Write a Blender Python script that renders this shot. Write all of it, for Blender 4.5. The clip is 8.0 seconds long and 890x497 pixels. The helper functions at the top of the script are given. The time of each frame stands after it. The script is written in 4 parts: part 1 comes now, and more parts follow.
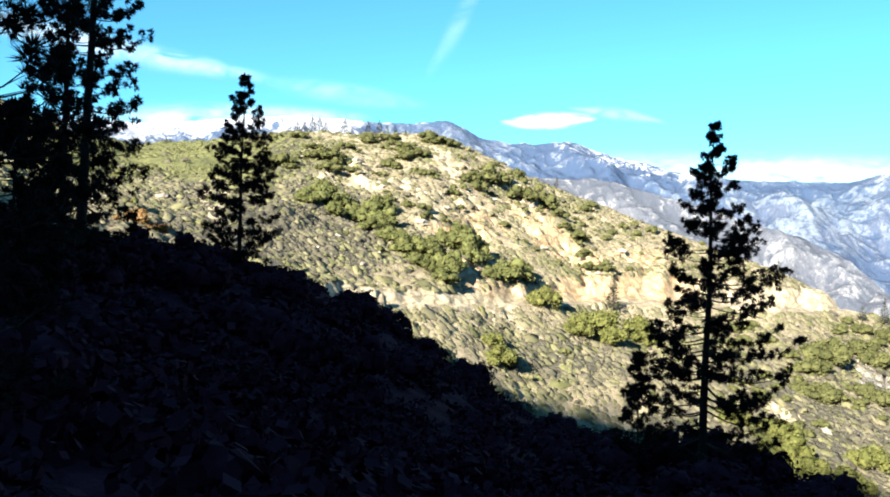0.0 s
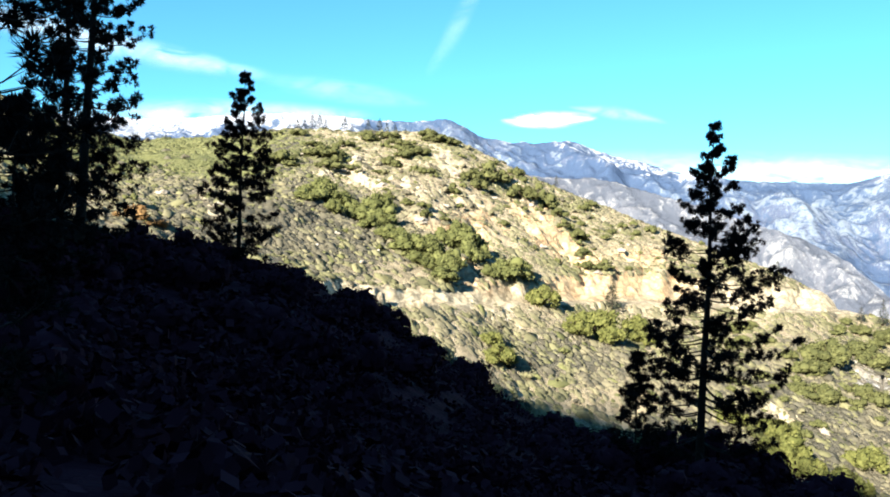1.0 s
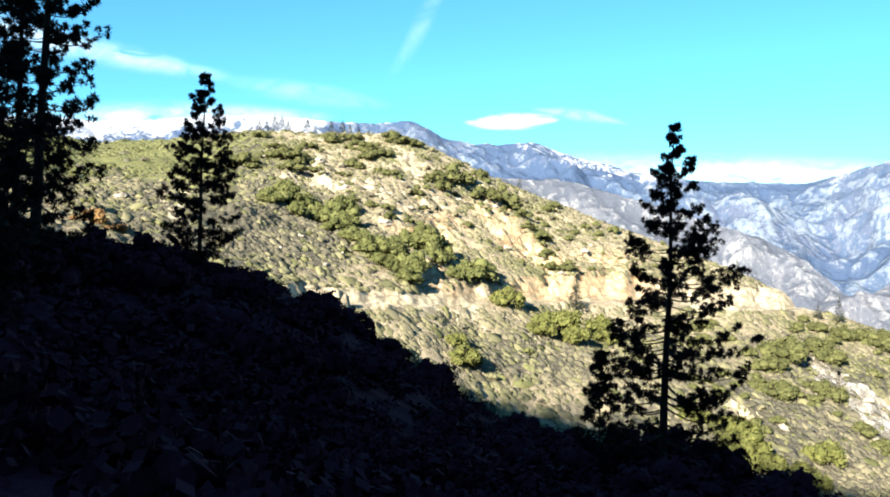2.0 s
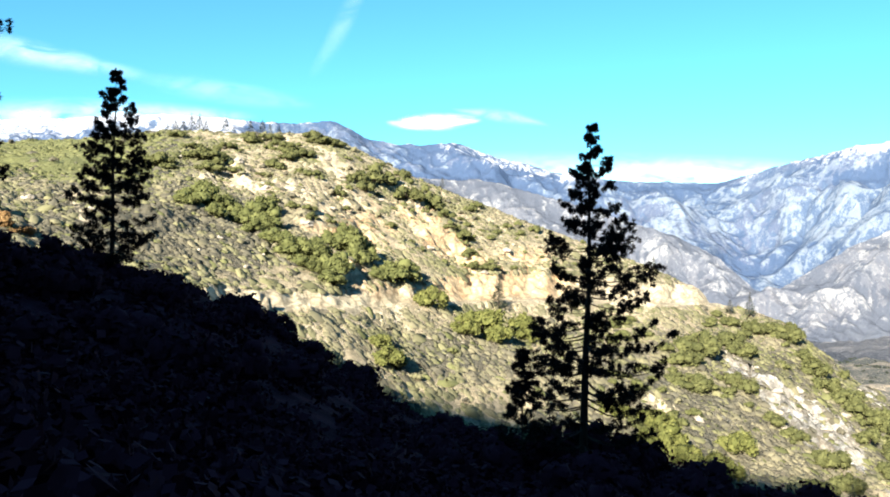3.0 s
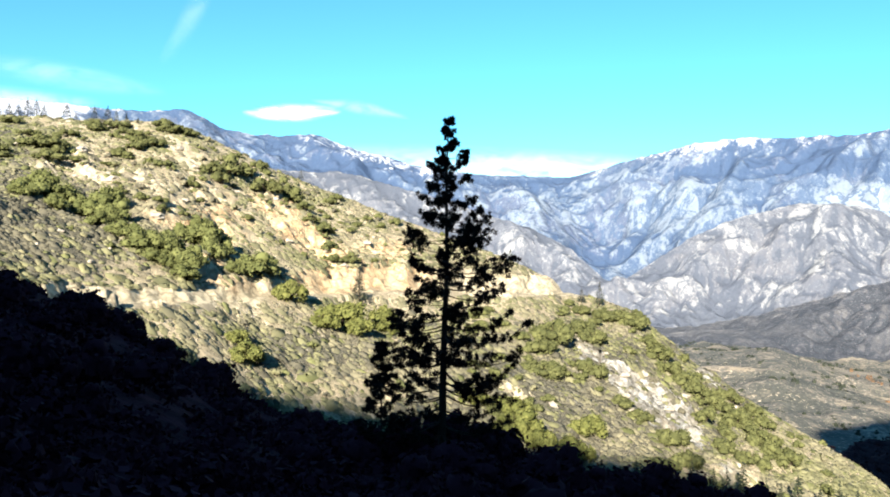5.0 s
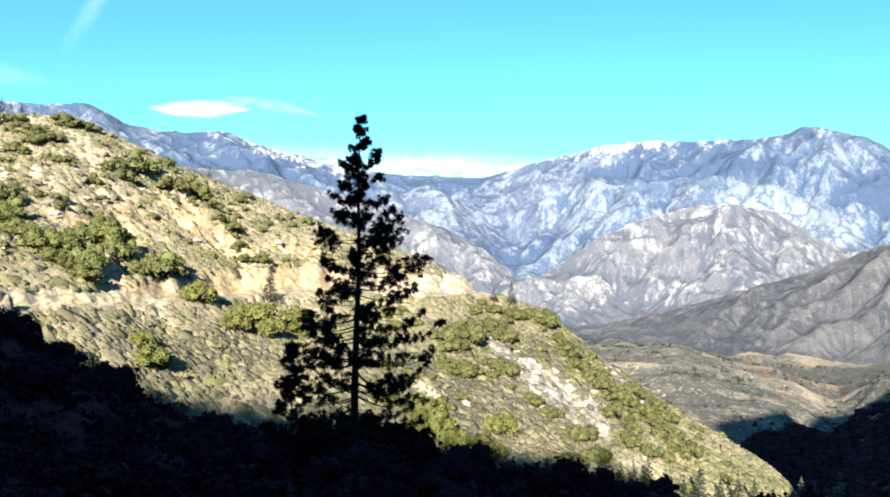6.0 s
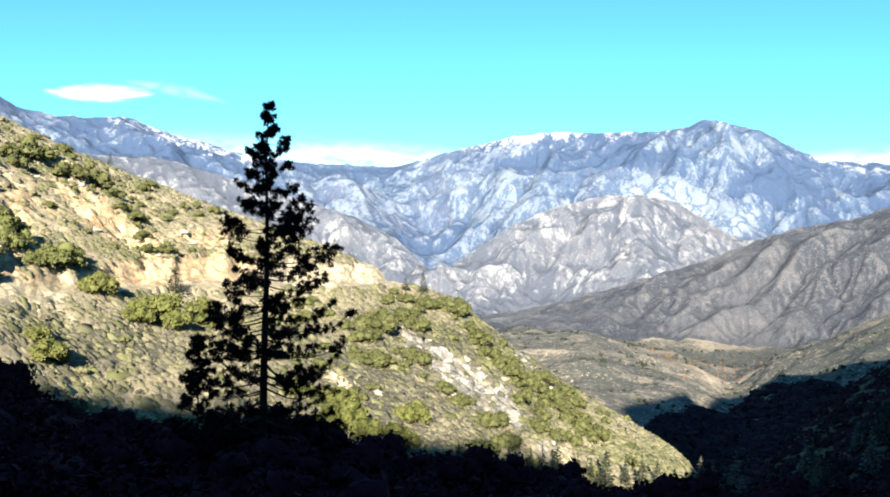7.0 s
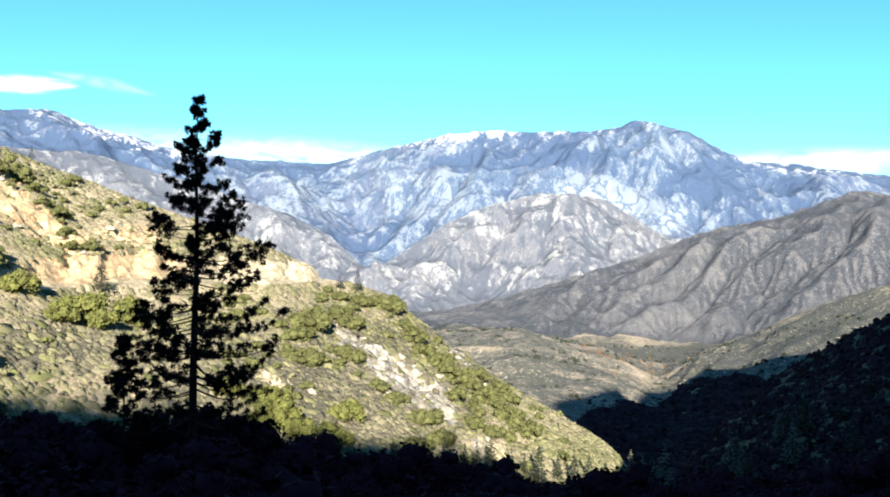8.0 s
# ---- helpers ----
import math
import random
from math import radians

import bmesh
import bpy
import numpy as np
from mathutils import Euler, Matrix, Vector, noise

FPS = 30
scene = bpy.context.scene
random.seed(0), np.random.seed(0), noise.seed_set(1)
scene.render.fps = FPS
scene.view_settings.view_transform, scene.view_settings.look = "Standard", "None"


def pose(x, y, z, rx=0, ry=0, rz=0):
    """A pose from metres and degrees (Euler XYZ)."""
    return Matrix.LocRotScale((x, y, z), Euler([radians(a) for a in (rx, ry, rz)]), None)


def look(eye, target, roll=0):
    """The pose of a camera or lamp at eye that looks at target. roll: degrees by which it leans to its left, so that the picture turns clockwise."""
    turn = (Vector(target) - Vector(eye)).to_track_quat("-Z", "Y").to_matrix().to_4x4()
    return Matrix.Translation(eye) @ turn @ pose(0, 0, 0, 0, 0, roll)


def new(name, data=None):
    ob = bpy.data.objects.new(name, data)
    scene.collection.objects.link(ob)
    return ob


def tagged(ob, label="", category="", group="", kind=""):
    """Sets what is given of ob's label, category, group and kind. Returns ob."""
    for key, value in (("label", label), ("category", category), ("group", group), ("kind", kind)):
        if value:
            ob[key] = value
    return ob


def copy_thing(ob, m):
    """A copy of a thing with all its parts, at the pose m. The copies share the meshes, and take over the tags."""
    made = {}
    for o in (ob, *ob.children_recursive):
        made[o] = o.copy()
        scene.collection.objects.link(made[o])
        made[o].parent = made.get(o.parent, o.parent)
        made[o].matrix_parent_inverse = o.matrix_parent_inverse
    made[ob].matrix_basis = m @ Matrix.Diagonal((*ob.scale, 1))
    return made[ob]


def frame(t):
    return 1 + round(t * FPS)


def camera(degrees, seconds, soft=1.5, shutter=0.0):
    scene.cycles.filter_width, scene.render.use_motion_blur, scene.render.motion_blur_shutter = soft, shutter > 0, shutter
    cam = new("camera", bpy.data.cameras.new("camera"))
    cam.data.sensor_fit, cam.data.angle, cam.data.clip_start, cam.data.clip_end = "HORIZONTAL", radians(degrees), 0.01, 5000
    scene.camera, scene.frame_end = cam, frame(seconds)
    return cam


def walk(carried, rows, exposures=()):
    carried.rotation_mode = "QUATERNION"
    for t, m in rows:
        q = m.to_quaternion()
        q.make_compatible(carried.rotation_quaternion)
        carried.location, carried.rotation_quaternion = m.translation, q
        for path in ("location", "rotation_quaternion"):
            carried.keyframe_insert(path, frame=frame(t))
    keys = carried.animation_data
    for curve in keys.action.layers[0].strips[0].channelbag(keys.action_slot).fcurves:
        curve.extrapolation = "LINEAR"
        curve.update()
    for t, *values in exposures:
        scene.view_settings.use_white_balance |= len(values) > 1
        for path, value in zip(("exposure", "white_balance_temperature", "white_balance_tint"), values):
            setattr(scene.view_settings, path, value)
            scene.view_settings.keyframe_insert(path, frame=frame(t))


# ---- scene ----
# Lookout on a mountain road: the camera pans over a shaded slope, a sunlit chaparral hill and a far canyon.
# x east, y along the first view, metres; the eye stands 1.6 m over the road shoulder.
EYE = 1.6
SWING = (0.566, 0.735, -0.012)          # the eye's drift over the whole turn
PAN = (                                 # seconds, bearing, tilt, lean (degrees)
    (0.00, -0.000, -0.000, 1.200),
    (0.50, -0.043, -0.063, 1.313),
    (1.00, 0.051, -0.109, 1.564),
    (1.20, 0.086, -0.122, 1.435),
    (2.30, 4.330, 0.140, 1.030),
    (2.50, 5.676, 0.130, 0.926),
    (3.00, 7.811, 0.169, 0.555),
    (3.50, 10.190, 0.278, 0.662),
    (4.00, 11.988, 0.175, 0.230),
    (4.50, 14.989, -0.060, 0.235),
    (4.70, 15.990, -0.220, 0.250),
    (5.80, 22.080, -0.130, 0.290),
    (6.00, 23.467, -0.278, 0.288),
    (6.50, 27.074, -0.807, -0.150),
    (7.00, 29.579, -0.987, 0.210),
    (7.50, 31.551, -1.141, 0.361),
    (8.00, 34.090, -1.135, 0.375),
)


def stance(bearing, tilt, lean):
    s = bearing / 33.2
    eye = Vector((SWING[0] * s, SWING[1] * s, EYE + SWING[2] * s))
    a, e = radians(bearing), radians(tilt)
    way = Vector((math.sin(a) * math.cos(e), math.cos(a) * math.cos(e), math.sin(e)))
    return look(eye, eye + way, lean)


cam = camera(56.65, 8.0, soft=1.8)
walk(cam, [(t, stance(b, e, r)) for t, b, e, r in PAN], exposures=((0.0, 2.03), (2.5, 2.00), (4.5, 1.92), (8.0, 1.85)))

# ---- sky and sun ----
SUN_BEARING, SUN_RISE = -148.0, 23.0


class Nodes:
    """A short hand for node trees."""

    def __init__(self, tree):
        self.tree = tree
        tree.nodes.clear()

    def add(self, kind, inputs=None, **props):
        n = self.tree.nodes.new(kind)
        for key, value in props.items():
            setattr(n, key, value)
        for key, value in (inputs or {}).items():
            self.put(n.inputs[key], value)
        return n

    def put(self, socket, value):
        if isinstance(value, bpy.types.NodeSocket):
            self.tree.links.new(value, socket)
        else:
            socket.default_value = value

    def math(self, op, a, b=0.0, clamp=False):
        return self.add("ShaderNodeMath", {0: a, 1: b}, operation=op, use_clamp=clamp).outputs[0]

    def noise(self, vec, scale, detail=4.0, rough=0.55, dist=0.0):
        return self.add("ShaderNodeTexNoise", {"Vector": vec, "Scale": scale, "Detail": detail, "Roughness": rough, "Distortion": dist}).outputs["Fac"]

    def ramp(self, fac, stops, mode="LINEAR"):
        n = self.add("ShaderNodeValToRGB", {"Fac": fac})
        n.color_ramp.interpolation = mode
        el = n.color_ramp.elements
        while len(el) < len(stops):
            el.new(0.5)
        for e, (p, c) in zip(el, stops):
            e.position = p
            e.color = (*c, 1) if len(c) == 3 else c
        return n.outputs["Color"]

    def step(self, fac, lo, hi):
        return self.add("ShaderNodeMapRange", {"Value": fac, "From Min": lo, "From Max": hi}, interpolation_type="SMOOTHSTEP").outputs["Result"]

    def mix(self, fac, a, b, blend="MIX"):
        n = self.add("ShaderNodeMix", data_type="RGBA", blend_type=blend)
        for i, v in ((0, fac), (6, a), (7, b)):
            if isinstance(v, tuple) and len(v) == 3:
                v = (*v, 1)
            self.put(n.inputs[i], v)
        return n.outputs[2]


world = bpy.data.worlds.new("sky")
scene.world = world
world.use_nodes = True
w = Nodes(world.node_tree)
sky = w.add("ShaderNodeTexSky", sky_type="NISHITA", sun_disc=False, sun_elevation=radians(SUN_RISE),
            sun_rotation=radians(SUN_BEARING), altitude=1500.0, air_density=1.0, dust_density=0.0, ozone_density=1.0)
tint = w.mix(1.0, sky.outputs["Color"], (0.41, 1.02, 1.20), "MULTIPLY")
back = w.add("ShaderNodeBackground", {"Color": tint, "Strength": 0.053})
w.add("ShaderNodeOutputWorld", {"Surface": back.outputs[0]})

sun_data = bpy.data.lights.new("sun", "SUN")
sun_data.energy, sun_data.angle, sun_data.color = 5.0, radians(0.53), (1.0, 0.92, 0.78)
sun = new("sun", sun_data)
b, e = radians(SUN_BEARING), radians(SUN_RISE)
to_sun = Vector((math.sin(b) * math.cos(e), math.cos(b) * math.cos(e), math.sin(e)))
sun.matrix_world = look(to_sun * 900, (0, 0, 0))


# ---- materials ----
def material(name, build, rough=0.9, spec=0.2):
    m = bpy.data.materials.new(name)
    m.use_nodes = True
    n = Nodes(m.node_tree)
    pos = n.add("ShaderNodeNewGeometry").outputs["Position"]
    colour, height, depth = build(n, pos)
    bsdf = n.add("ShaderNodeBsdfPrincipled", {"Base Color": colour, "Roughness": rough, "Specular IOR Level": spec})
    if height is not None:
        bump = n.add("ShaderNodeBump", {"Height": height, "Strength": 1.0, "Distance": depth})
        n.put(bsdf.inputs["Normal"], bump.outputs[0])
    n.add("ShaderNodeOutputMaterial", {"Surface": bsdf.outputs[0]})
    return m


def leafy(name, dark, light, dry=None, scale=0.8, spec=0.15):
    def build(n, pos):
        oi = n.add("ShaderNodeObjectInfo").outputs["Random"]
        isl = n.add("ShaderNodeNewGeometry").outputs["Random Per Island"]
        f = n.math("ADD", n.math("MULTIPLY", isl, 0.4), n.math("MULTIPLY", n.noise(pos, scale, 4, 0.7), 0.75))
        c = n.mix(n.step(f, 0.3, 0.85), dark, light)
        if dry:
            c = n.mix(n.step(n.math("ADD", n.noise(pos, 0.045, 3), n.math("MULTIPLY", oi, 0.1)), 0.47, 0.66), c, dry)
        return c, None, 0
    return material(name, build, 0.85, spec)


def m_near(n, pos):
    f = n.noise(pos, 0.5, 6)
    # Plum-black tones: the slope's deep shade is put into the soil colour.
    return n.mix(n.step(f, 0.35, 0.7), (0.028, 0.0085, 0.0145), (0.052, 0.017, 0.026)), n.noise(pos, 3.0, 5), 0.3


def m_hill(n, pos):
    rock = n.add("ShaderNodeAttribute", attribute_name="rock").outputs["Fac"]
    warm = n.add("ShaderNodeAttribute", attribute_name="warm").outputs["Fac"]
    up = n.add("ShaderNodeSeparateXYZ", {0: n.add("ShaderNodeNewGeometry").outputs["Normal"]}).outputs[2]
    mid, fine = n.noise(pos, 0.16, 5, 0.66), n.noise(pos, 0.75, 6, 0.78)
    both = n.math("ADD", n.math("MULTIPLY", mid, 0.5), n.math("MULTIPLY", fine, 0.5))
    soil = n.ramp(both, [(0.36, (0.170, 0.146, 0.092)), (0.45, (0.285, 0.240, 0.156)), (0.56, (0.44, 0.365, 0.25))])
    lush = n.add("ShaderNodeAttribute", attribute_name="lush").outputs["Fac"]
    litter = n.ramp(fine, [(0.36, (0.062, 0.057, 0.042)), (0.47, (0.094, 0.087, 0.064)), (0.60, (0.158, 0.144, 0.104))])
    soil = n.mix(n.step(n.math("ADD", lush, n.math("SUBTRACT", mid, 0.5)), 0.12, 0.5), soil, litter)
    grass = n.add("ShaderNodeAttribute", attribute_name="grass").outputs["Fac"]
    turf = n.ramp(both, [(0.38, (0.088, 0.093, 0.036)), (0.48, (0.148, 0.155, 0.060)), (0.60, (0.21, 0.205, 0.092))])
    soil = n.mix(n.step(n.math("ADD", grass, n.math("MULTIPLY", n.math("SUBTRACT", mid, 0.5), 0.8)), 0.3, 0.6), soil, turf)
    cream = n.ramp(both, [(0.36, (0.20, 0.165, 0.115)), (0.43, (0.43, 0.36, 0.245)), (0.53, (0.63, 0.54, 0.375))])
    ochre = n.ramp(both, [(0.36, (0.22, 0.125, 0.065)), (0.43, (0.46, 0.295, 0.155)), (0.53, (0.67, 0.50, 0.30))])
    stone = n.mix(n.step(n.math("ADD", warm, n.noise(pos, 0.06, 4)), 0.72, 1.0), cream, ochre)
    talus = n.ramp(both, [(0.42, (0.13, 0.125, 0.112)), (0.49, (0.30, 0.288, 0.262)), (0.58, (0.52, 0.50, 0.455))])
    stone = n.mix(n.step(warm, -0.2, -0.6), stone, talus)
    block = n.add("ShaderNodeVectorMath", {0: pos, 1: n.add("ShaderNodeVectorMath", {0: n.add("ShaderNodeTexNoise", {"Vector": pos, "Scale": 0.5, "Detail": 4.0}).outputs["Color"], 1: (3.5, 3.5, 3.5)}, operation="MULTIPLY").outputs[0]}, operation="ADD").outputs[0]
    crack = n.add("ShaderNodeTexVoronoi", {"Vector": block, "Scale": 0.27}, feature="DISTANCE_TO_EDGE").outputs["Distance"]
    stone = n.mix(n.math("MULTIPLY", n.step(crack, 0.14, 0.02), 0.5), stone, (0.085, 0.068, 0.046))
    tone = n.add("ShaderNodeSeparateColor", {0: n.add("ShaderNodeTexVoronoi", {"Vector": block, "Scale": 0.27}).outputs["Color"]}).outputs[0]
    stone = n.mix(n.math("MULTIPLY", n.step(tone, 0.55, 0.95), 0.4), stone, (0.22, 0.185, 0.13))
    steep = n.step(up, 0.86, 0.68)
    turned = n.add("ShaderNodeMapping", {"Vector": pos, "Rotation": (0.0, 0.0, 0.93)}).outputs[0]
    streak = n.add("ShaderNodeMapping", {"Vector": turned, "Scale": (0.32, 1.0, 0.7)}).outputs[0]      # rock bands run down the hill
    k = n.math("ADD", n.math("ADD", rock, n.math("MULTIPLY", steep, 0.45)), n.math("MULTIPLY", n.math("SUBTRACT", n.noise(streak, 0.2, 6, 0.74), 0.5), 2.6))
    c = n.mix(n.step(k, 0.22, 0.50), soil, stone)
    return c, n.math("ADD", fine, n.math("MULTIPLY", mid, 0.8)), 0.9


def scrub(earth, brush, bare, size, relief, open_=0.85, gully=1.0):
    """Slopes too far off to tell the shrubs apart: brush over earth, thicker in the hollows, with bare patches; dark
    hollows and pale ribs also paint relief shading.
    """
    def build(n, pos):
        rib = n.add("ShaderNodeAttribute", attribute_name="rib").outputs["Fac"]
        grain, mid = n.noise(pos, size * 1.6, 6, 0.75), n.noise(pos, size * 0.2, 6, 0.68)
        cover = n.math("ADD", n.math("ADD", n.math("MULTIPLY", grain, 0.55), n.math("MULTIPLY", mid, 0.55)), n.math("MULTIPLY", rib, gully))
        c = n.ramp(cover, [(0.42, bare), (0.49, earth), (0.57, brush)])
        specks = n.noise(pos, size * 4.5, 3, 0.6)
        c = n.mix(n.math("MULTIPLY", n.step(specks, 0.61, 0.66), 0.75), c, tuple(k * 1.9 for k in bare))
        c = n.mix(n.math("MULTIPLY", n.step(specks, 0.42, 0.36), 0.75), c, tuple(k * 0.55 for k in brush))
        patch = n.math("ADD", n.noise(pos, size * 0.045, 6, 0.68), n.math("MULTIPLY", n.math("SUBTRACT", grain, 0.5), 0.5))
        c = n.mix(n.math("MULTIPLY", n.step(patch, 0.52, 0.62), open_), c, tuple(k * 1.15 for k in bare))
        return c, grain, relief
    return build


def granite(wood, stone, pale, mauve, size=1.0):
    """Far rock: forest in the hollows and on the gentler ground, pale slabs between thin dark cracks, old snow on the crest."""
    def build(n, pos):
        rock = n.add("ShaderNodeAttribute", attribute_name="rock").outputs["Fac"]
        cover = n.add("ShaderNodeAttribute", attribute_name="snow").outputs["Fac"]
        rib = n.add("ShaderNodeAttribute", attribute_name="rib").outputs["Fac"]
        up = n.add("ShaderNodeSeparateXYZ", {0: n.add("ShaderNodeNewGeometry").outputs["Normal"]}).outputs[2]
        tall = n.add("ShaderNodeMapping", {"Vector": pos, "Scale": (1.0, 1.0, 0.55), "Rotation": (0.25, -0.55, 0.0)}).outputs[0]
        big, mid, fine = n.noise(tall, 0.0030 * size, 5, 0.6, 0.4), n.noise(tall, 0.012 * size, 5, 0.62, 0.5), n.noise(tall, 0.05 * size, 6, 0.8, 0.3)
        jitter = n.math("SUBTRACT", fine, 0.5)
        blend = n.math("ADD", n.math("MULTIPLY", mid, 0.55), n.math("MULTIPLY", fine, 0.45))
        k = n.math("SUBTRACT", n.math("ADD", blend, n.math("MULTIPLY", rock, 0.35)), n.math("MULTIPLY", rib, 0.2))
        base = n.mix(n.step(n.noise(pos, 0.0021 * size, 4, 0.6), 0.44, 0.58), stone, mauve)
        c = n.mix(n.math("MULTIPLY", n.step(k, 0.44, 0.50), 0.5), tuple((v + u) / 2 for v, u in zip(wood, stone)), base)
        c = n.mix(n.step(k, 0.535, 0.575), c, pale)
        c = n.mix(n.step(k, 0.62, 0.66), c, tuple(v * 1.3 for v in pale))
        # slabs: uneven plates, each of its own tone, with dark joints
        warp = n.add("ShaderNodeVectorMath", {0: n.add("ShaderNodeTexNoise", {"Vector": pos, "Scale": 0.014 * size, "Detail": 5.0, "Roughness": 0.6}).outputs["Color"], 1: (120.0 / size,) * 3}, operation="MULTIPLY").outputs[0]
        bent = n.add("ShaderNodeVectorMath", {0: tall, 1: warp}, operation="ADD").outputs[0]
        plate = n.add("ShaderNodeTexVoronoi", {"Vector": bent, "Scale": 0.013 * size}).outputs["Color"]
        tone = n.add("ShaderNodeSeparateColor", {0: plate}).outputs[0]
        c = n.mix(n.math("MULTIPLY", n.math("MULTIPLY", n.step(tone, 0.72, 0.80), n.step(k, 0.46, 0.52)), 0.8), c, pale)
        rim = n.add("ShaderNodeTexVoronoi", {"Vector": bent, "Scale": 0.013 * size}, feature="DISTANCE_TO_EDGE").outputs["Distance"]
        joint = n.math("MAXIMUM", n.step(mid, 0.52, 0.60), n.step(rock, 0.12, 0.3))
        c = n.mix(n.math("MULTIPLY", n.math("MULTIPLY", n.step(rim, 0.09, 0.02), joint), 0.75), c, wood)
        # woods: wide belts with ragged edges
        lean = n.math("MULTIPLY", n.math("SUBTRACT", up, 0.72), 0.22)
        belts = n.math("ADD", n.math("MULTIPLY", big, 0.65), n.math("MULTIPLY", n.math("SUBTRACT", 1.0, mid), 0.35))
        forest = n.math("SUBTRACT", n.math("ADD", n.math("ADD", n.math("ADD", belts, n.math("MULTIPLY", jitter, 0.3)), n.math("MULTIPLY", rib, 0.5)), lean), n.math("MULTIPLY", rock, 0.9))
        c = n.mix(n.math("MULTIPLY", n.step(forest, 0.485, 0.515), 0.85), c, wood)
        crown = n.noise(tall, 0.085 * size, 4, 0.65)
        c = n.mix(n.math("MULTIPLY", n.math("MULTIPLY", n.step(crown, 0.55, 0.61), n.step(forest, 0.40, 0.47)), 0.55), c, tuple(v * 0.85 for v in wood))
        c = n.mix(n.math("MULTIPLY", n.math("MULTIPLY", n.step(crown, 0.41, 0.36), n.step(forest, 0.58, 0.48)), 0.6), c, pale)
        snow = n.step(n.math("ADD", cover, n.math("MULTIPLY", n.math("SUBTRACT", blend, 0.5), 6.0)), 0.30, 0.95)
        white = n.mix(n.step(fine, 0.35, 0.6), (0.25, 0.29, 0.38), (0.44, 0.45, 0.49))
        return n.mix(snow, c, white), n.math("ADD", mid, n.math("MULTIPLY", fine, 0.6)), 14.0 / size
    return build


def m_cloud(name):
    m = bpy.data.materials.new(name)
    m.use_nodes = True
    n = Nodes(m.node_tree)
    thick = n.add("ShaderNodeAttribute", attribute_name="thick").outputs["Fac"]
    pos = n.add("ShaderNodeNewGeometry").outputs["Position"]
    wisp = n.add("ShaderNodeMapping", {"Vector": pos, "Scale": (1.0, 1.0, 2.2)}).outputs[0]
    veil = n.math("MULTIPLY", thick, n.step(n.noise(wisp, 0.0045, 6, 0.62, 0.8), 0.25, 0.72))
    f = n.math("SUBTRACT", 1.0, n.math("POWER", 2.718, n.math("MULTIPLY", veil, -1.6)), True)
    white = n.add("ShaderNodeBsdfDiffuse", {"Color": (0.85, 0.85, 0.85, 1)})
    mixed = n.add("ShaderNodeMixShader", {0: f, 1: n.add("ShaderNodeBsdfTransparent").outputs[0], 2: white.outputs[0]})
    n.add("ShaderNodeOutputMaterial", {"Surface": mixed.outputs[0]})
    return m


M_NEAR = material("shade_toned_soil", m_near, 0.95, 0.02)
M_HILL = material("dry_hillside", m_hill)
M_VALLEY = material("valley_scrub", scrub((0.148, 0.136, 0.117), (0.082, 0.084, 0.073), (0.30, 0.248, 0.182), 0.09, 3.0, 0.75))
M_RIDGE = material("blue_grey_scrub_slope", scrub((0.076, 0.081, 0.097), (0.051, 0.057, 0.070), (0.124, 0.121, 0.126), 0.09, 5.0, 0.4, 0.8))
# Blue haze of distance is mixed into both rocks' base colours.
M_CRAG = material("grey_hazed_granite", granite((0.074, 0.086, 0.114), (0.132, 0.140, 0.166), (0.240, 0.244, 0.254), (0.142, 0.140, 0.156), 1.7))
M_RANGE = material("blue_hazed_granite", granite((0.046, 0.077, 0.145), (0.082, 0.118, 0.184), (0.168, 0.204, 0.258), (0.106, 0.117, 0.168)))
M_CLOUD = m_cloud("cloud_vapour")
M_BARK = material("pine_bark", lambda n, p: (n.mix(n.noise(p, 9.0, 5), (0.022, 0.016, 0.012), (0.06, 0.042, 0.03)), n.noise(p, 22.0, 4), 0.03))
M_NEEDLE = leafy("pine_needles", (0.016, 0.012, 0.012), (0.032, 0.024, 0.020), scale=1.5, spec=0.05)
# Darker than real leaves: the near slope's shade is in this colour.
M_BRUSH = leafy("shade_toned_brush", (0.028, 0.0085, 0.0145), (0.052, 0.017, 0.026), spec=0.02)
# Brush of spur and canyon floor, its colour darkened to deepen their shade.
M_SHADE_BRUSH = leafy("shade_darkened_brush", (0.024, 0.0135, 0.018), (0.046, 0.026, 0.032), spec=0.02)
M_AUTUMN = leafy("autumn_leaves", (0.090, 0.055, 0.034), (0.170, 0.105, 0.060))
M_CHAP = leafy("olive_chaparral", (0.088, 0.088, 0.045), (0.180, 0.172, 0.092), (0.172, 0.155, 0.100), 0.35)
M_GREY = leafy("grey_chaparral", (0.052, 0.049, 0.036), (0.108, 0.101, 0.074), (0.110, 0.100, 0.070), 0.35)
M_GREEN = leafy("green_brush", (0.072, 0.077, 0.032), (0.148, 0.150, 0.064), None, 0.35)
M_OAK = leafy("oak_leaves", (0.058, 0.066, 0.022), (0.122, 0.130, 0.046))
M_SCRUB = leafy("olive_scrub_leaves", (0.050, 0.055, 0.020), (0.112, 0.116, 0.044), None, 0.5)
M_YELLOW = leafy("yellow_leaves", (0.064, 0.072, 0.020), (0.134, 0.138, 0.042))
M_RUST = leafy("rust_leaves", (0.13, 0.073, 0.030), (0.235, 0.145, 0.062))
M_FIR = leafy("fir_needles", (0.022, 0.030, 0.020), (0.054, 0.063, 0.036))
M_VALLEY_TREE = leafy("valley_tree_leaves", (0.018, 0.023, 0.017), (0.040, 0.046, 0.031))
# Fir needles painted pale, as if sun reached these trees.
M_LIT_FIR = leafy("sunlit_fir_needles", (0.070, 0.072, 0.055), (0.165, 0.158, 0.118))
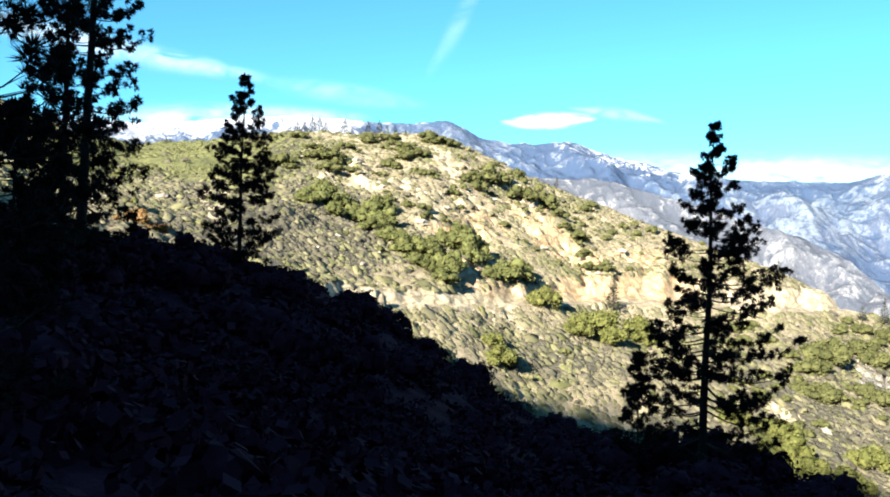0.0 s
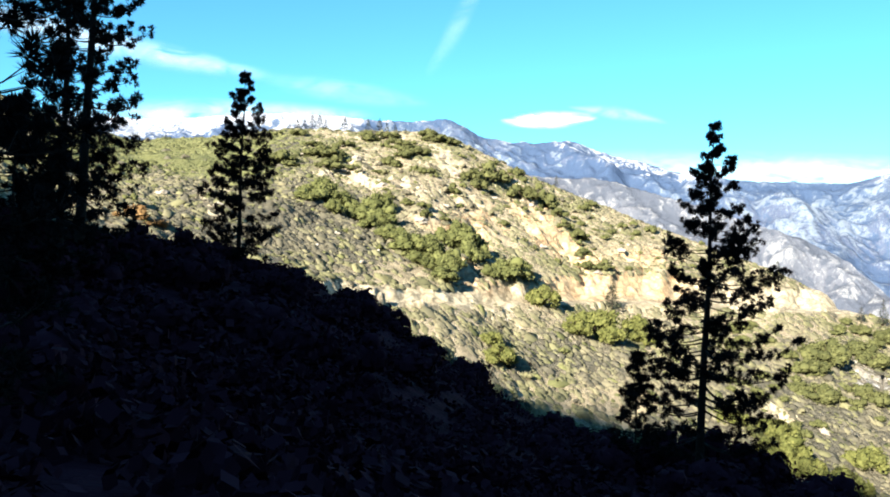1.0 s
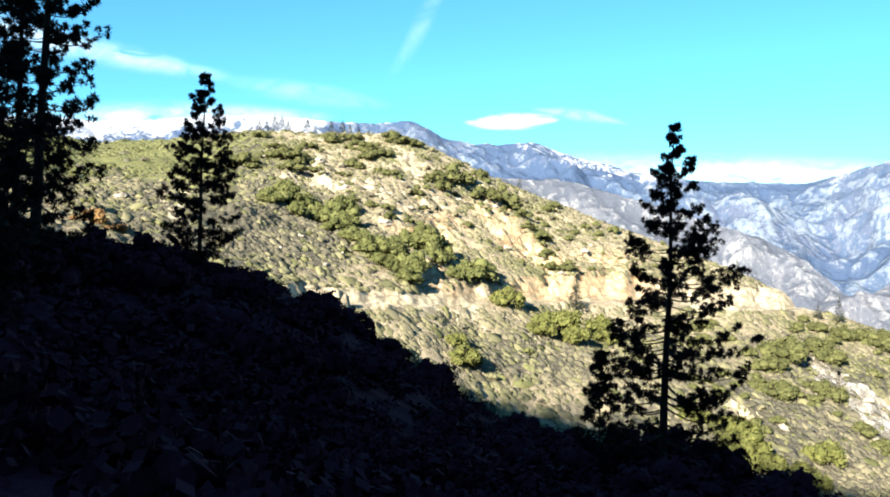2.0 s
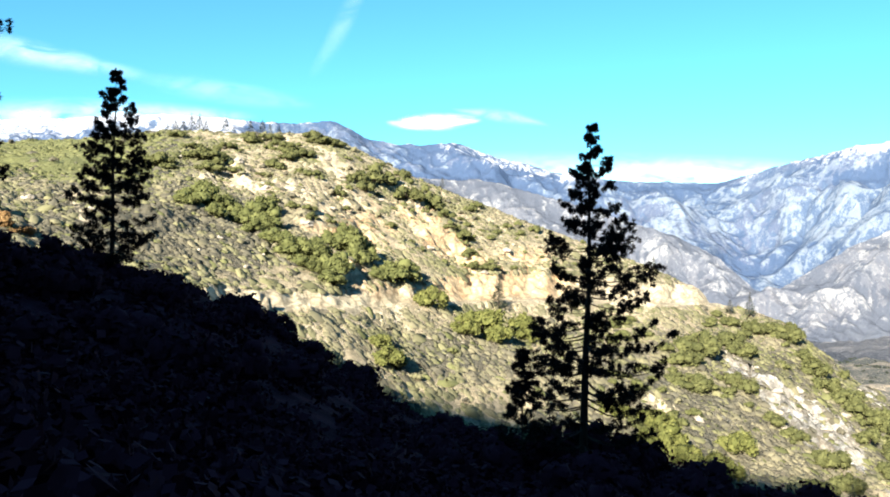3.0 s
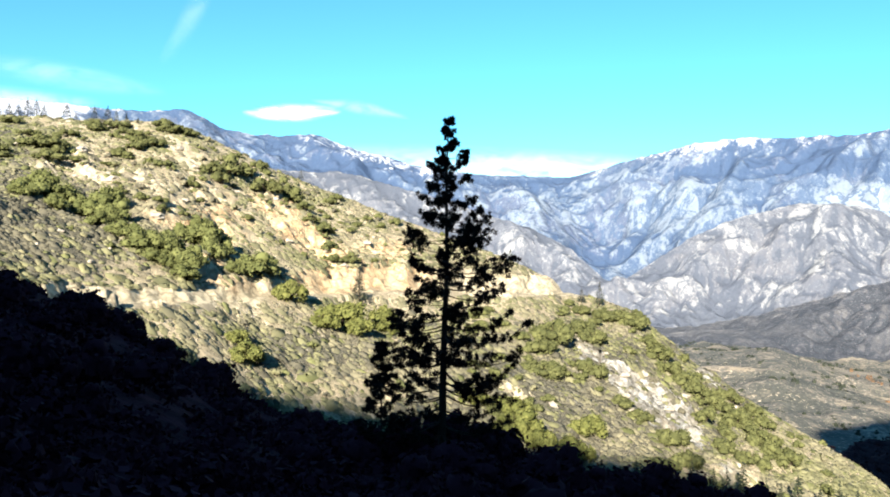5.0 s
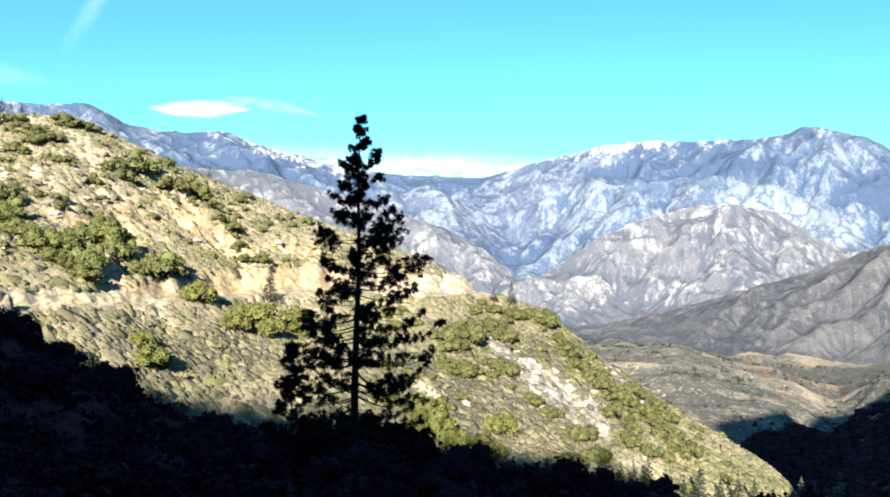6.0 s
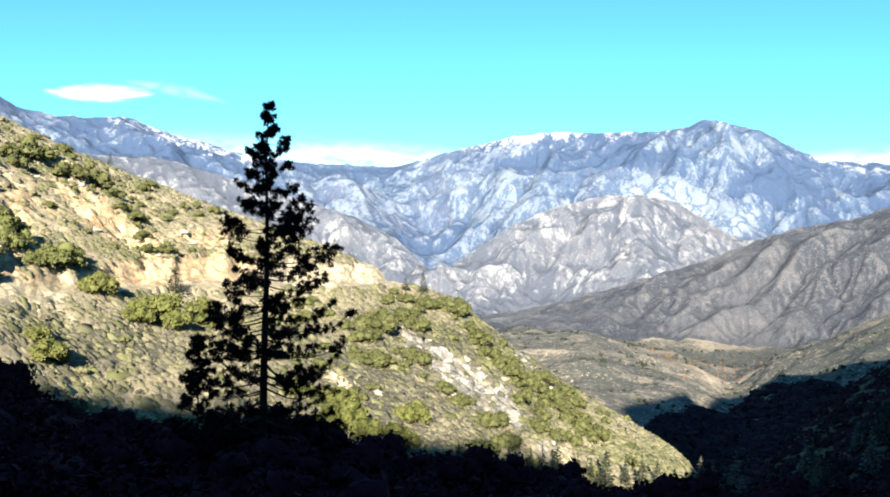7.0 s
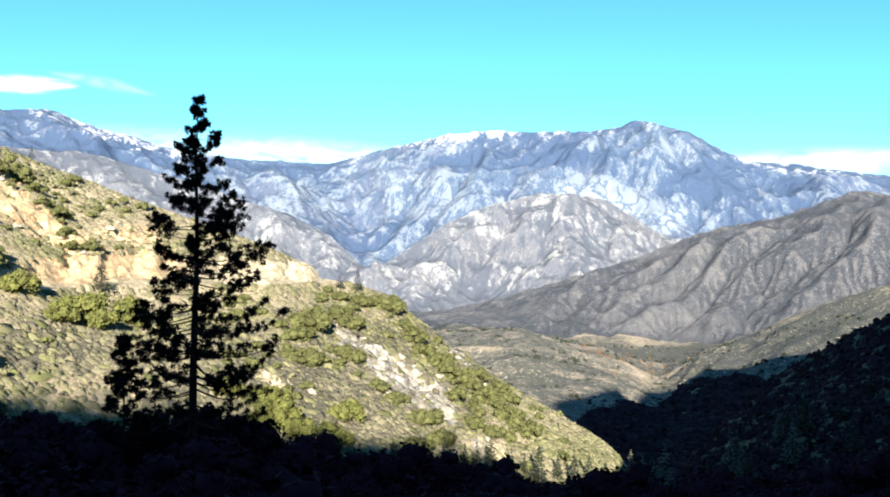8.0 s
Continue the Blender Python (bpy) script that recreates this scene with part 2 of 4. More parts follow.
M_BOULDER = material("boulder", lambda n, p: (n.mix(n.noise(p, 0.8, 5), (0.18, 0.15, 0.115), (0.50, 0.45, 0.37)), n.noise(p, 2.0, 5), 0.2))


# ---- the lie of the land ----
TABLES = {}


def perlin(x, y, seed=0):
    if seed not in TABLES:
        rs = np.random.RandomState(seed)
        order, ang = rs.permutation(256), rs.rand(256) * 2 * np.pi
        TABLES[seed] = order, np.cos(ang), np.sin(ang)
    perm, gx, gy = TABLES[seed]
    xi, yi = np.floor(x).astype(int), np.floor(y).astype(int)
    xf, yf = x - xi, y - yi
    u, v = xf ** 3 * (xf * (xf * 6 - 15) + 10), yf ** 3 * (yf * (yf * 6 - 15) + 10)

    def corner(i, j):
        h = perm[(perm[(xi + i) % 256] + yi + j) % 256]
        return gx[h] * (xf - i) + gy[h] * (yf - j)
    a, c = corner(0, 0), corner(0, 1)
    a = a + u * (corner(1, 0) - a)
    c = c + u * (corner(1, 1) - c)
    return (a + v * (c - a)) * 1.5


def fbm(x, y, octaves, seed, gain=0.5, ridged=False):
    total, amp = 0.0, 1.0
    for o in range(octaves):
        p = perlin(x * 2 ** o + 17.3 * o, y * 2 ** o - 9.1 * o, seed + o)
        total = total + amp * ((1 - 2 * np.abs(p)) if ridged else p)
        amp *= gain
    return total


def curve(pairs):
    """A line through (bearing, value) pairs, softened over a degree."""
    xs, ys = zip(*pairs)

    def at(a):
        return sum(np.interp(a + d, xs, ys) for d in (-0.6, -0.3, 0, 0.3, 0.6)) / 5
    return at


# Rings of crests and valley floors round the lookout: distance, and height (m) or rise over the eye (deg), by bearing.
FAR = 180.0
RINGS = [
    ("z", [(-FAR, 5), (FAR, 5)], [(-180, 0.1), (-60, 0.1), (-30, -0.3), (60, -0.6), (100, 0.1), (180, 0.1)]),
    ("z", [(-FAR, 60), (-90, 60), (-45, 22), (70, 22), (110, 60), (FAR, 60)],
     [(-180, 24), (-90, 22), (-50, 2), (-35, -0.5), (-20, -1.5), (0, -4.5), (17, -7), (40, -8.5), (60, -8.5), (75, -3), (110, 22), (180, 24)]),
    # Behind the road this crest is unseen; its heights are set to cast shade.
    ("z3", [(-FAR, 300), (-80, 300), (-50, 60), (-35, 42), (-25, 48), (-14, 57), (-5, 70), (4, 80), (12, 62), (18, 44), (26, 41), (40, 41),
            (50, 46), (58, 60), (66, 80), (85, 300), (FAR, 330)],
     [(-180, 262), (-176, 256), (-168, 246), (-165.2, 240), (-162.4, 148), (-157, 150), (-149, 160), (-142, 160), (-137, 161.5), (-134, 157), (-120, 155), (-80, 90), (-50, 8), (-35, 2.4), (-28, 2.0), (-21, 1.4), (-14, 0.4), (-8.7, -1.6),
      (-4, -4.9), (0.8, -9.4), (4, -13.0), (7, -14), (12.5, -13.2), (18, -9.3), (25, -9.9), (33, -10.6), (45, -11.8), (55, -14), (62, -16), (70, -10), (75, 10),
      (85, 106), (90, 108), (105, 137), (112, 150), (125, 172), (140, 208), (150, 228), (156, 246), (161, 264), (167, 276), (175, 276), (180, 262)]),
    ("z", [(-FAR, 420), (-80, 420), (-35, 100), (-20, 110), (-8, 125), (4, 140), (12, 150), (40, 160), (48, 170), (65, 150), (85, 400), (FAR, 420)],
     [(-180, 150), (-80, 60), (-35, 2), (-20, -4), (-8, -18), (4, -32), (12, -40), (20, -46), (30, -52), (40, -62), (48, -74), (55, -70), (65, -55), (85, 60), (110, 150), (180, 150)]),
    ("e", [(-FAR, 520), (-60, 420), (-35, 340), (-20, 340), (-10, 330), (0, 320), (20, 315), (28, 310), (34, 290), (40, 270), (45.7, 250), (48.5, 242),
           (55, 290), (70, 300), (100, 500), (FAR, 520)],
     [(-180, 12), (-60, 12), (-40, 9), (-28.5, 8.4), (-25.3, 7.1), (-20.6, 6.3), (-16.8, 6.8), (-11.2, 7.7), (-6.6, 7.75), (-1.1, 7.8), (0.5, 7.5), (4.4, 5.6),
      (8.4, 3.9), (15.2, 1.4), (22.6, -1.3), (26.3, -3.0), (30.2, -4.4), (34.2, -7.5), (38.1, -10.3), (41.9, -12.3), (45.7, -14.3), (48.5, -18.5), (52, -13.5),
      (55.5, -9.4), (59.7, -6.6), (62.5, -4.8), (70, 0), (100, 12), (180, 12)]),
    ("z", [(-FAR, 800), (-60, 700), (26, 560), (34, 500), (44, 440), (66, 440), (100, 800), (FAR, 800)],
     [(-180, 40), (-60, 0), (-30, -60), (26, -95), (34, -108), (44, -112), (66, -112), (90, -20), (180, 40)]),
    ("e", [(-FAR, 1000), (25, 950), (33, 900), (66, 900), (FAR, 1000)],
     [(-180, 0), (-30, -6), (25, -5.9), (30, -6.3), (33, -6.9), (36.9, -6.9), (39.1, -6.5), (42.7, -7.8), (46.2, -8.6), (48.8, -9.8), (50.9, -8.2), (54.5, -6.5), (58.2, -4.6), (60.5, -3.7), (62.5, -3), (66, -2), (100, 0), (180, 0)]),
    ("z", [(-FAR, 1300), (30, 1200), (40, 1250), (50, 1300), (FAR, 1300)],
     [(-180, -60), (-30, -136), (30, -136), (36, -140), (42, -160), (50, -172), (60, -158), (80, -113), (180, -60)]),
    ("e", [(-FAR, 1700), (25, 1500), (37, 1450), (47, 1600), (60, 1750), (FAR, 1750)],
     [(-180, 2), (-30, -5), (25, -6.2), (32.4, -5.6), (37.1, -4.75), (42.6, -3.1), (47.1, -1.7), (51.5, 0.2), (54.3, 0.8), (57, 1.4), (60.2, 2.65), (62.4, 2.5), (80, 3), (180, 2)]),
    ("z", [(-FAR, 2350), (25, 2300), (33, 2250), (40, 2350), (FAR, 2350)], [(-180, -150), (20, -200), (29, -235), (45, -215), (180, -150)]),
    ("e", [(-FAR, 2900), (10, 3000), (29, 2500), (40, 2750), (60, 2900), (FAR, 2900)],
     [(-180, 3), (-10, 5.2), (10, 4.9), (17.8, 3.15), (20.8, 1.83), (24.3, 0.68), (26.3, -0.3), (27.8, -1.66), (29, -3), (30.2, -2.05), (32.2, -0.66), (34.1, 0.72),
      (36.5, 1.7), (40.3, 2.66), (43.7, 2.45), (45.5, 2.06), (49.1, -0.4), (52, -0.6), (60, 0), (180, 3)]),
    ("z", [(-FAR, 3500), (FAR, 3500)], [(-180, 0), (5, 40), (20, -30), (26, -130), (29, -190), (34, -120), (40, -20), (50, -70), (62, -70), (180, 0)]),
    ("e", [(-FAR, 4350), (20, 4400), (26, 4500), (32, 4250), (47, 4100), (54, 4200), (62, 4500), (FAR, 4400)],
     [(-180, 5), (-40, 7.5), (-20.7, 7.75), (-17.5, 7.97), (-15, 8.3), (-11.2, 8.78), (-7.4, 8.6), (-3.5, 8.7), (0, 8.75), (2.4, 7.65), (5.2, 7.15), (8.8, 7.4), (12.2, 6.25), (15.9, 5.25),
      (19.7, 4.9), (23.1, 4.75), (25.9, 4.5), (27.8, 5.0), (30.2, 5.8), (34.1, 6.6), (38, 7.05), (41.8, 6.95), (43.6, 6.75), (45.8, 7.1), (47.1, 7.6), (50.4, 6.7), (52.8, 5.4),
      (54.6, 4.5), (55.3, 4.75), (58.3, 4.2), (62.3, 3.7), (80, 5), (180, 5)]),
    ("z", [(-FAR, 4920), (FAR, 4920)], [(-180, 0), (180, 0)]),
]
RINGS = [(kind, curve(r), curve(v)) for kind, r, v in RINGS]
ROUGH = [0.1, 0.35, 0.8, 1.0, 2.2, 3.0, 10, 14, 9, 9, 75, 95, 70, 120, 100]     # relief in metres, ring by ring
CUT = curve([(-180, -500), (-14, -500), (-10, -8), (-7.5, -8.5), (-3, -10.5), (3, -11.5), (12, -12.5), (20, -14.5), (26, -16.5), (28.5, -17.8), (30, -500), (180, -500)])


BANK = curve([(-180, 0.8), (-10, 0.8), (-7, 1.2), (0, 1.3), (5, 1.8), (9, 2.8), (14, 3.3), (18, 3.3), (22, 2.7), (27, 2.8), (29.5, 1), (180, 1)])


# Rocky ground of the hill: bearing, rise, half length and half width (degrees), slant down to the east, strength.
CREST_ROCKS = [
    (-8.5, 4.8, 1.5, 0.32, 10, 0.6), (-6.2, 5.8, 0.8, 0.63, 60, 0.6), (-5.8, 4.3, 1.7, 0.51, 25, 0.6), (-9.8, 6, 0.5, 0.32, 0, 0.6), (-8.1, 7.5, 2.4, 0.32, 5, 0.4), (-1.6, 3.4, 1.6, 0.87, 40, 0.4),
    (-1.4, 1.7, 1, 0.47, 20, 0.8), (-0.1, 6, 1.7, 0.71, 35, 0.6), (1.9, 2.9, 2, 1.02, 45, 0.55), (2.6, 0.5, 1.4, 0.47, 45, 0.5), (4.9, 4.4, 1.7, 0.28, 40, 0.5), (6.2, 5.6, 1.3, 0.35, 40, 0.5),
    (6.3, 2, 2.4, 0.79, 42, 0.6)]
BANK_ROCKS = [
    (8.7, -0.1, 2.4, 0.63, 42, 0.5), (10.5, -1.2, 2, 0.63, 42, 0.5), (1.7, -1.7, 0.9, 0.71, 50, 0.8), (3.8, -3.5, 2, 0.87, 35, 0.7), (-18.9, 2.9, 0.6, 0.32, 0, 0.6), (-15.8, 2.2, 1.4, 0.63, 30, 0.6),
    (-15.6, 3.4, 1.7, 0.35, 0, 0.4), (12.8, -0.4, 1.7, 0.55, 10, 0.5), (14.5, -0.2, 2, 0.71, 15, 0.4), (-3.1, 4.4, 1.4, 0.39, 30, 0.4)]
TALUS = [
    (27.3, -7.4, 1.4, 0.51, 35, 0.75), (29.6, -9, 1.7, 0.63, 40, 0.8), (31.6, -10.4, 1.7, 0.71, 40, 0.8), (33.2, -11.2, 1.7, 1.0, 30, 1.0), (30.8, -9.6, 1.8, 0.8, 40, 0.7), (34.3, -12.7, 0.6, 0.55, 20, 0.7), (22.4, -10.1, 1.6, 0.35, 20, 0.7),
    (36.7, -14.5, 0.8, 0.71, -40, 0.8), (33.5, -6.2, 1.7, 0.35, 40, 0.6), (35.2, -8.5, 2, 0.39, 45, 0.6), (38, -10.8, 1.6, 0.32, 45, 0.4), (26.1, -10.5, 2, 0.55, 20, 0.35), (38.1, -14.8, 0.4, 0.95, 0, 0.7)]


def rockiness(a, r, z):
    e = np.degrees(np.arctan2(z - EYE, r))
    k = -0.16 + 0.16 * np.exp(-((a - 7) / 8) ** 2 - ((e - 1.5) / 3.0) ** 2)
    for ca, ce, long, wide, slant, s in CREST_ROCKS + BANK_ROCKS + TALUS:
        c, d = math.cos(radians(slant)), math.sin(radians(slant))
        u, v = (a - ca) * c - (e - ce) * d, (a - ca) * d + (e - ce) * c
        k = k + 1.1 * s * np.exp(-(u / (1.15 * long)) ** 2 - (v / (1.25 * wide)) ** 2)
    h = z - CUT(a)
    return k + 1.0 * ((h > 0.0) & (h < BANK(a) * 2.3) & (r > 150) & (r < 330))


def grassy(a, e):
    return np.exp(-((a + 19) / 7.5) ** 4 - ((e - 5.7) / 1.6) ** 4)


def brush_cover(a, e):
    """How thick grey and green brush stand on the hill, by bearing and rise."""
    # The term at bearing 58 darkens the spur's ground for its shade.
    grey = np.exp(-((a + 12) / 9.0) ** 2 - ((e - 1.1) / 3.1) ** 2) + 0.55 * np.exp(-((a - 8) / 6) ** 2 - ((e + 7) / 2.2) ** 2) + np.exp(-((a - 58) / 7) ** 4) + 0.8 * np.exp(-((a - 26) / 10) ** 2 - ((e + 10) / 4.5) ** 2)
    green = 1.3 * np.exp(-((a + 18) / 8) ** 4 - ((e - 6) / 1.9) ** 4) + 0.35 * np.exp(-((a - 36) / 7) ** 2 - ((e + 9) / 4) ** 2)
    return grey, green


CLIFFS = [(44.0, 2.9, 1.7, 0.9, 0.8), (46.5, 1.6, 1.9, 1.0, 0.85), (49, 0.8, 1.0, 0.7, 0.6), (35.5, 4.9, 4.5, 0.7, -0.16), (43, 5.1, 3.2, 0.8, -0.2), (51.5, 3.4, 2.6, 1.4, -0.14), (11, 5.4, 6, 1.0, -0.15), (48.5, 5.2, 2.0, 0.8, 0.15), (31.5, 3, 4, 2.5, 0.2), (23, 2.0, 3.5, 1.5, 0.14)]
SLABS = [(37.5, -0.2, 0.7, 0.5, 0.22), (33, -3.5, 1.5, 0.8, 0.1), (43, -1.0, 1.5, 0.6, 0.1)]


def cliffs(a, r, z):
    """Bare slabs of the far range and of the crag before it: bearing, rise, width, height, strength."""
    e = np.degrees(np.arctan2(z - EYE, r))

    def bare(spots):
        return sum(s * np.exp(-((a - ca) / wa) ** 2 - ((e - ce) / we) ** 2) for ca, ce, wa, we, s in spots)
    return np.where(r > 3450, bare(CLIFFS), bare(SLABS))


SNOW = curve([(-180, 0.6), (-20, 1.5), (-8, 1.5), (-4, 0.4), (2, 0.1), (8, 0.45), (11, 0.9), (17, 0.6), (20, 0.1), (28, 0.1), (32, 0.55), (36, 0.8), (41, 0.8), (43, 0.1), (47, 0.0), (52, 0.1), (55, 0.6), (62, 0.5), (180, 0.6)])


def knots(a):
    rs, zs = [np.full_like(a, 0.02)], [np.zeros_like(a)]
    for kind, r, v in RINGS:
        rr, vv = r(a), v(a)
        rs.append(rr)
        zs.append(EYE + rr * np.tan(np.radians(vv)) if kind == "e" else vv)
    return np.array(rs), np.array(zs)


# Main spurs of the far slopes, before water cuts them: bearing and distance at the top and the foot, height, half width (m).
SPURS = [
    (60.2, 1740, 51.0, 1330, 51, 95), (57.0, 1720, 46.5, 1330, 45, 85), (53.6, 1690, 43.8, 1330, 45, 80), (50.5, 1640, 41.6, 1320, 36, 70), (46.5, 1590, 39.6, 1310, 33, 62), (63.5, 1750, 55.5, 1330, 51, 95),
    (38.8, 2700, 31.2, 2400, 60, 120), (40.6, 2740, 37.0, 2420, 66, 140), (43.5, 2790, 43.0, 2420, 56, 130), (45.6, 2830, 48.5, 2460, 50, 120), (36.0, 2620, 33.8, 2420, 40, 80), (24.0, 2700, 27.4, 2440, 40, 110), (20.5, 2900, 23.2, 2500, 50, 150),
    (47.2, 4080, 44.2, 3620, 120, 190), (47.5, 4080, 49.0, 3600, 120, 200), (48.5, 4120, 55.5, 3650, 110, 200), (44.0, 4100, 39.0, 3600, 105, 190), (39.5, 4120, 33.0, 3600, 120, 210), (35.0, 4180, 30.2, 3600, 110, 190), (31.0, 4260, 29.0, 3640, 80, 150),
    (20.5, 4400, 26.5, 3620, 110, 200), (14.0, 4400, 21.0, 3620, 80, 260), (8.8, 4380, 14.5, 3620, 60, 300), (57.5, 4350, 60.0, 3650, 90, 170), (1.5, 4350, 6.0, 3620, 60, 280), (-8.0, 4350, -4.0, 3620, 110, 230), (-15, 4350, -13, 3620, 110, 220),
]


def spine(a, r):
    """Height that the main spurs add at a place."""
    x, y = r * np.sin(np.radians(a)), r * np.cos(np.radians(a))
    warp = 0.16 * fbm(x / 210, y / 210, 3, 131), 0.16 * fbm(x / 210, y / 210, 3, 137)
    top = np.zeros_like(a)
    for a0, r0, a1, r1, tall, wide in SPURS:
        x0, y0, x1, y1 = r0 * math.sin(radians(a0)), r0 * math.cos(radians(a0)), r1 * math.sin(radians(a1)), r1 * math.cos(radians(a1))
        px, py = x + warp[0] * wide * 2 - x0, y + warp[1] * wide * 2 - y0
        dx, dy = x1 - x0, y1 - y0
        t = np.clip((px * dx + py * dy) / (dx * dx + dy * dy), 0, 1)
        d = np.hypot(px - t * dx, py - t * dy)
        top = np.maximum(top, tall * np.clip(1 - d / (wide * (0.7 + 0.5 * t)), 0, 1) * np.clip(1.25 - t, 0, 1) * np.clip(0.15 + 2.4 * t, 0, 1))
    return np.where(r > 1240, top, 0.0)


def erode(Z, face, wide, deep, rounds, cut, seed):
    """Running water: each cell drains to its steepest neighbour, and streams cut by their flow and fall. wide, deep: the cells' size."""
    m, n = Z.shape
    rs = np.random.RandomState(seed)
    here = np.arange(m * n)
    ways = [(1, 0), (-1, 0), (0, 1), (0, -1), (1, 1), (1, -1), (-1, 1), (-1, -1)]
    flow = np.ones(m * n)
    for _ in range(rounds):
        best, to = np.zeros((m, n)), np.full((m, n), m * n)
        edge = np.pad(Z, 1, mode="edge")
        for i, j in ways:
            far = np.hypot(i * deep, j * wide)
            drop = (Z - edge[1 + i:m + 1 + i, 1 + j:n + 1 + j]) / far * rs.uniform(0.75, 1.25, (m, n))
            better = drop > best
            ii, jj = np.clip(np.arange(m)[:, None] + i, 0, m - 1), np.clip(np.arange(n)[None] + j, 0, n - 1)
            best, to = np.where(better, drop, best), np.where(better, ii * n + jj, to)
        flow, hop = np.ones(m * n + 1), np.append(to.ravel(), m * n)
        flow[-1] = 0
        for _ in range(9):
            flow = flow + np.bincount(hop, flow, m * n + 1)
            flow[-1] = 0
            hop = hop[hop]
        flow = flow[:-1]
        bite = np.minimum(cut * np.sqrt(flow).reshape(m, n) * best * face, 0.45 * best * np.minimum(wide, deep))
        Z = Z - bite
        edge = np.pad(Z, 1, mode="edge")
        Z = Z + 0.07 * np.sqrt(face) * (edge[2:, 1:-1] + edge[:-2, 1:-1] + edge[1:-1, 2:] + edge[1:-1, :-2] - 4 * Z)
    return Z, np.log(flow).reshape(m, n)


def height(a, r):
    """Height of the land, and how far it is from a crest (0) to the middle of a face (1)."""
    a, r = np.asarray(a, float), np.asarray(r, float)
    rs, zs = knots(a)
    z, rough, open_face = zs[-1].copy(), np.full_like(a, ROUGH[-1]), np.zeros_like(a)
    for k in range(len(rs) - 1):
        f = np.clip((r - rs[k]) / (rs[k + 1] - rs[k]), 0, 1)
        here = (r >= rs[k]) & (r <= rs[k + 1])
        bend = np.where(zs[3] > 40, 1.8, 1.0) if k == 2 else 1.0 if k < 5 else 1.25
        s = np.where(zs[k + 1] > zs[k], f ** bend, 1 - (1 - f) ** bend)
        z = np.where(here, zs[k] + (zs[k + 1] - zs[k]) * s, z)
        rough = np.where(here, ROUGH[k] + (ROUGH[k + 1] - ROUGH[k]) * f, rough)
        crest = np.where(zs[k] > zs[k + 1], 1 - f, f)
        open_face = np.where(here, np.clip((1 - crest) * (2.6 if k < 7 else 4.5), 0, 1), open_face)
    smooth = z
    x, y = r * np.sin(np.radians(a)), r * np.cos(np.radians(a))
    near, mid = np.clip((430 - r) / 60, 0, 1), np.clip((1900 - r) / 120, 0, 1)
    n1 = fbm(x / 30, y / 30, 5, 3)
    n2 = fbm(x / 150, y / 150, 6, 11, 0.52, True) - 0.9
    n3 = fbm(x / 600 + y / 1500, y / 600, 7, 23, 0.52, True) - 0.9
    n = near * n1 + (1 - near) * (mid * n2 + (1 - mid) * n3)
    z = z + rough * n * (np.where(r > 500, 0.10, 0.25) + np.where(r > 500, 0.60, 0.75) * open_face) + spine(a, r) * open_face
    z = z + np.where(r > 2100, 5.0 * fbm(x / 48, y / 48, 3, 97), np.where(r > 560, np.where(r > 1240, 4.5, 2.2) * fbm(x / 36, y / 36, 4, 99), 0.0))
    # broken rock on the hill's bare patches
    bare = np.clip(rockiness(a, r, z) - 0.05, 0, 0.6) * np.clip((r - 120) / 40, 0, 1) * near
    above = smooth - CUT(a)
    bare = bare * np.where((above > -1) & (above < BANK(a) * 3.0), 0.35, 1.0)
    z = z + bare * 4.2 * (fbm((0.6 * x - 0.8 * y) / 21, (0.8 * x + 0.6 * y) / 12, 5, 57, 0.56, True) - 0.85)
    # the road cut along the hill: a bench and a steep bank above it
    cut = CUT(a) + 0.7 * perlin(a * 0.9, a * 0 + 3.3, 61)
    h = smooth - cut + 0.9 * fbm(x / 9, y / 9, 4, 63)
    on = (r > 150) & (r < 330) & (cut > -300)
    low = BANK(a) * (0.95 + 0.5 * perlin(a * 0.63, a * 0 + 0.7, 67) + 0.3 * perlin(a * 1.37, a * 0 + 5.7, 69))
    top = low * 2.3
    flat = cut + 0.15 * n1
    up = np.clip((h - low) / (top - low), 0, 1) ** 0.8
    bank = np.where(h < -1.2, z, np.where(h < 0, z + (flat - z) * (h + 1.2) / 1.2, flat + (z - flat) * up + bare * 2.2 * fbm(x / 5, y / 5, 3, 71) * up * (1 - up) * 4))
    return np.where(on, bank, z), open_face


CARVED = []


def lie(a, r):
    """Height of the land with what water has cut away."""
    z, _ = height(a, r)
    for near_r, far_r, mid, rad, dz in CARVED:
        j = np.clip(np.rint((a - mid[0]) / (mid[1] - mid[0])).astype(int), 0, len(mid) - 1)
        i = np.clip(np.array([np.searchsorted(rad[:, c], d) for c, d in zip(j, r)]), 0, len(rad) - 1)
        z = z + np.where((a >= mid[0]) & (a <= mid[-1]) & (r >= rad[0, j]) & (r <= rad[-1, j]), dz[i, j], 0.0)
    return z


def spot(bearing, r):
    z, _ = height(np.array([float(bearing)]), np.array([float(r)]))
    q = radians(bearing)
    return Vector((r * math.sin(q), r * math.cos(q), float(z[0])))


def spots_at(bearings, dists):
    z, _ = height(bearings, dists)
    q = np.radians(bearings)
    return [Vector(p) for p in zip(dists * np.sin(q), dists * np.cos(q), z)]


def hillside(bearing, rise):
    """The place on the hill's near face that lies at this rise over the eye."""
    rs, _ = knots(np.array([float(bearing)]))
    r = np.linspace(rs[4][0], rs[5][0] + 4, 160)
    z, _ = height(np.full_like(r, float(bearing)), r)
    seen = np.degrees(np.arctan2(z - EYE, r)) >= rise
    return spot(bearing, r[int(np.argmax(seen))] if seen.any() else rs[5][0])


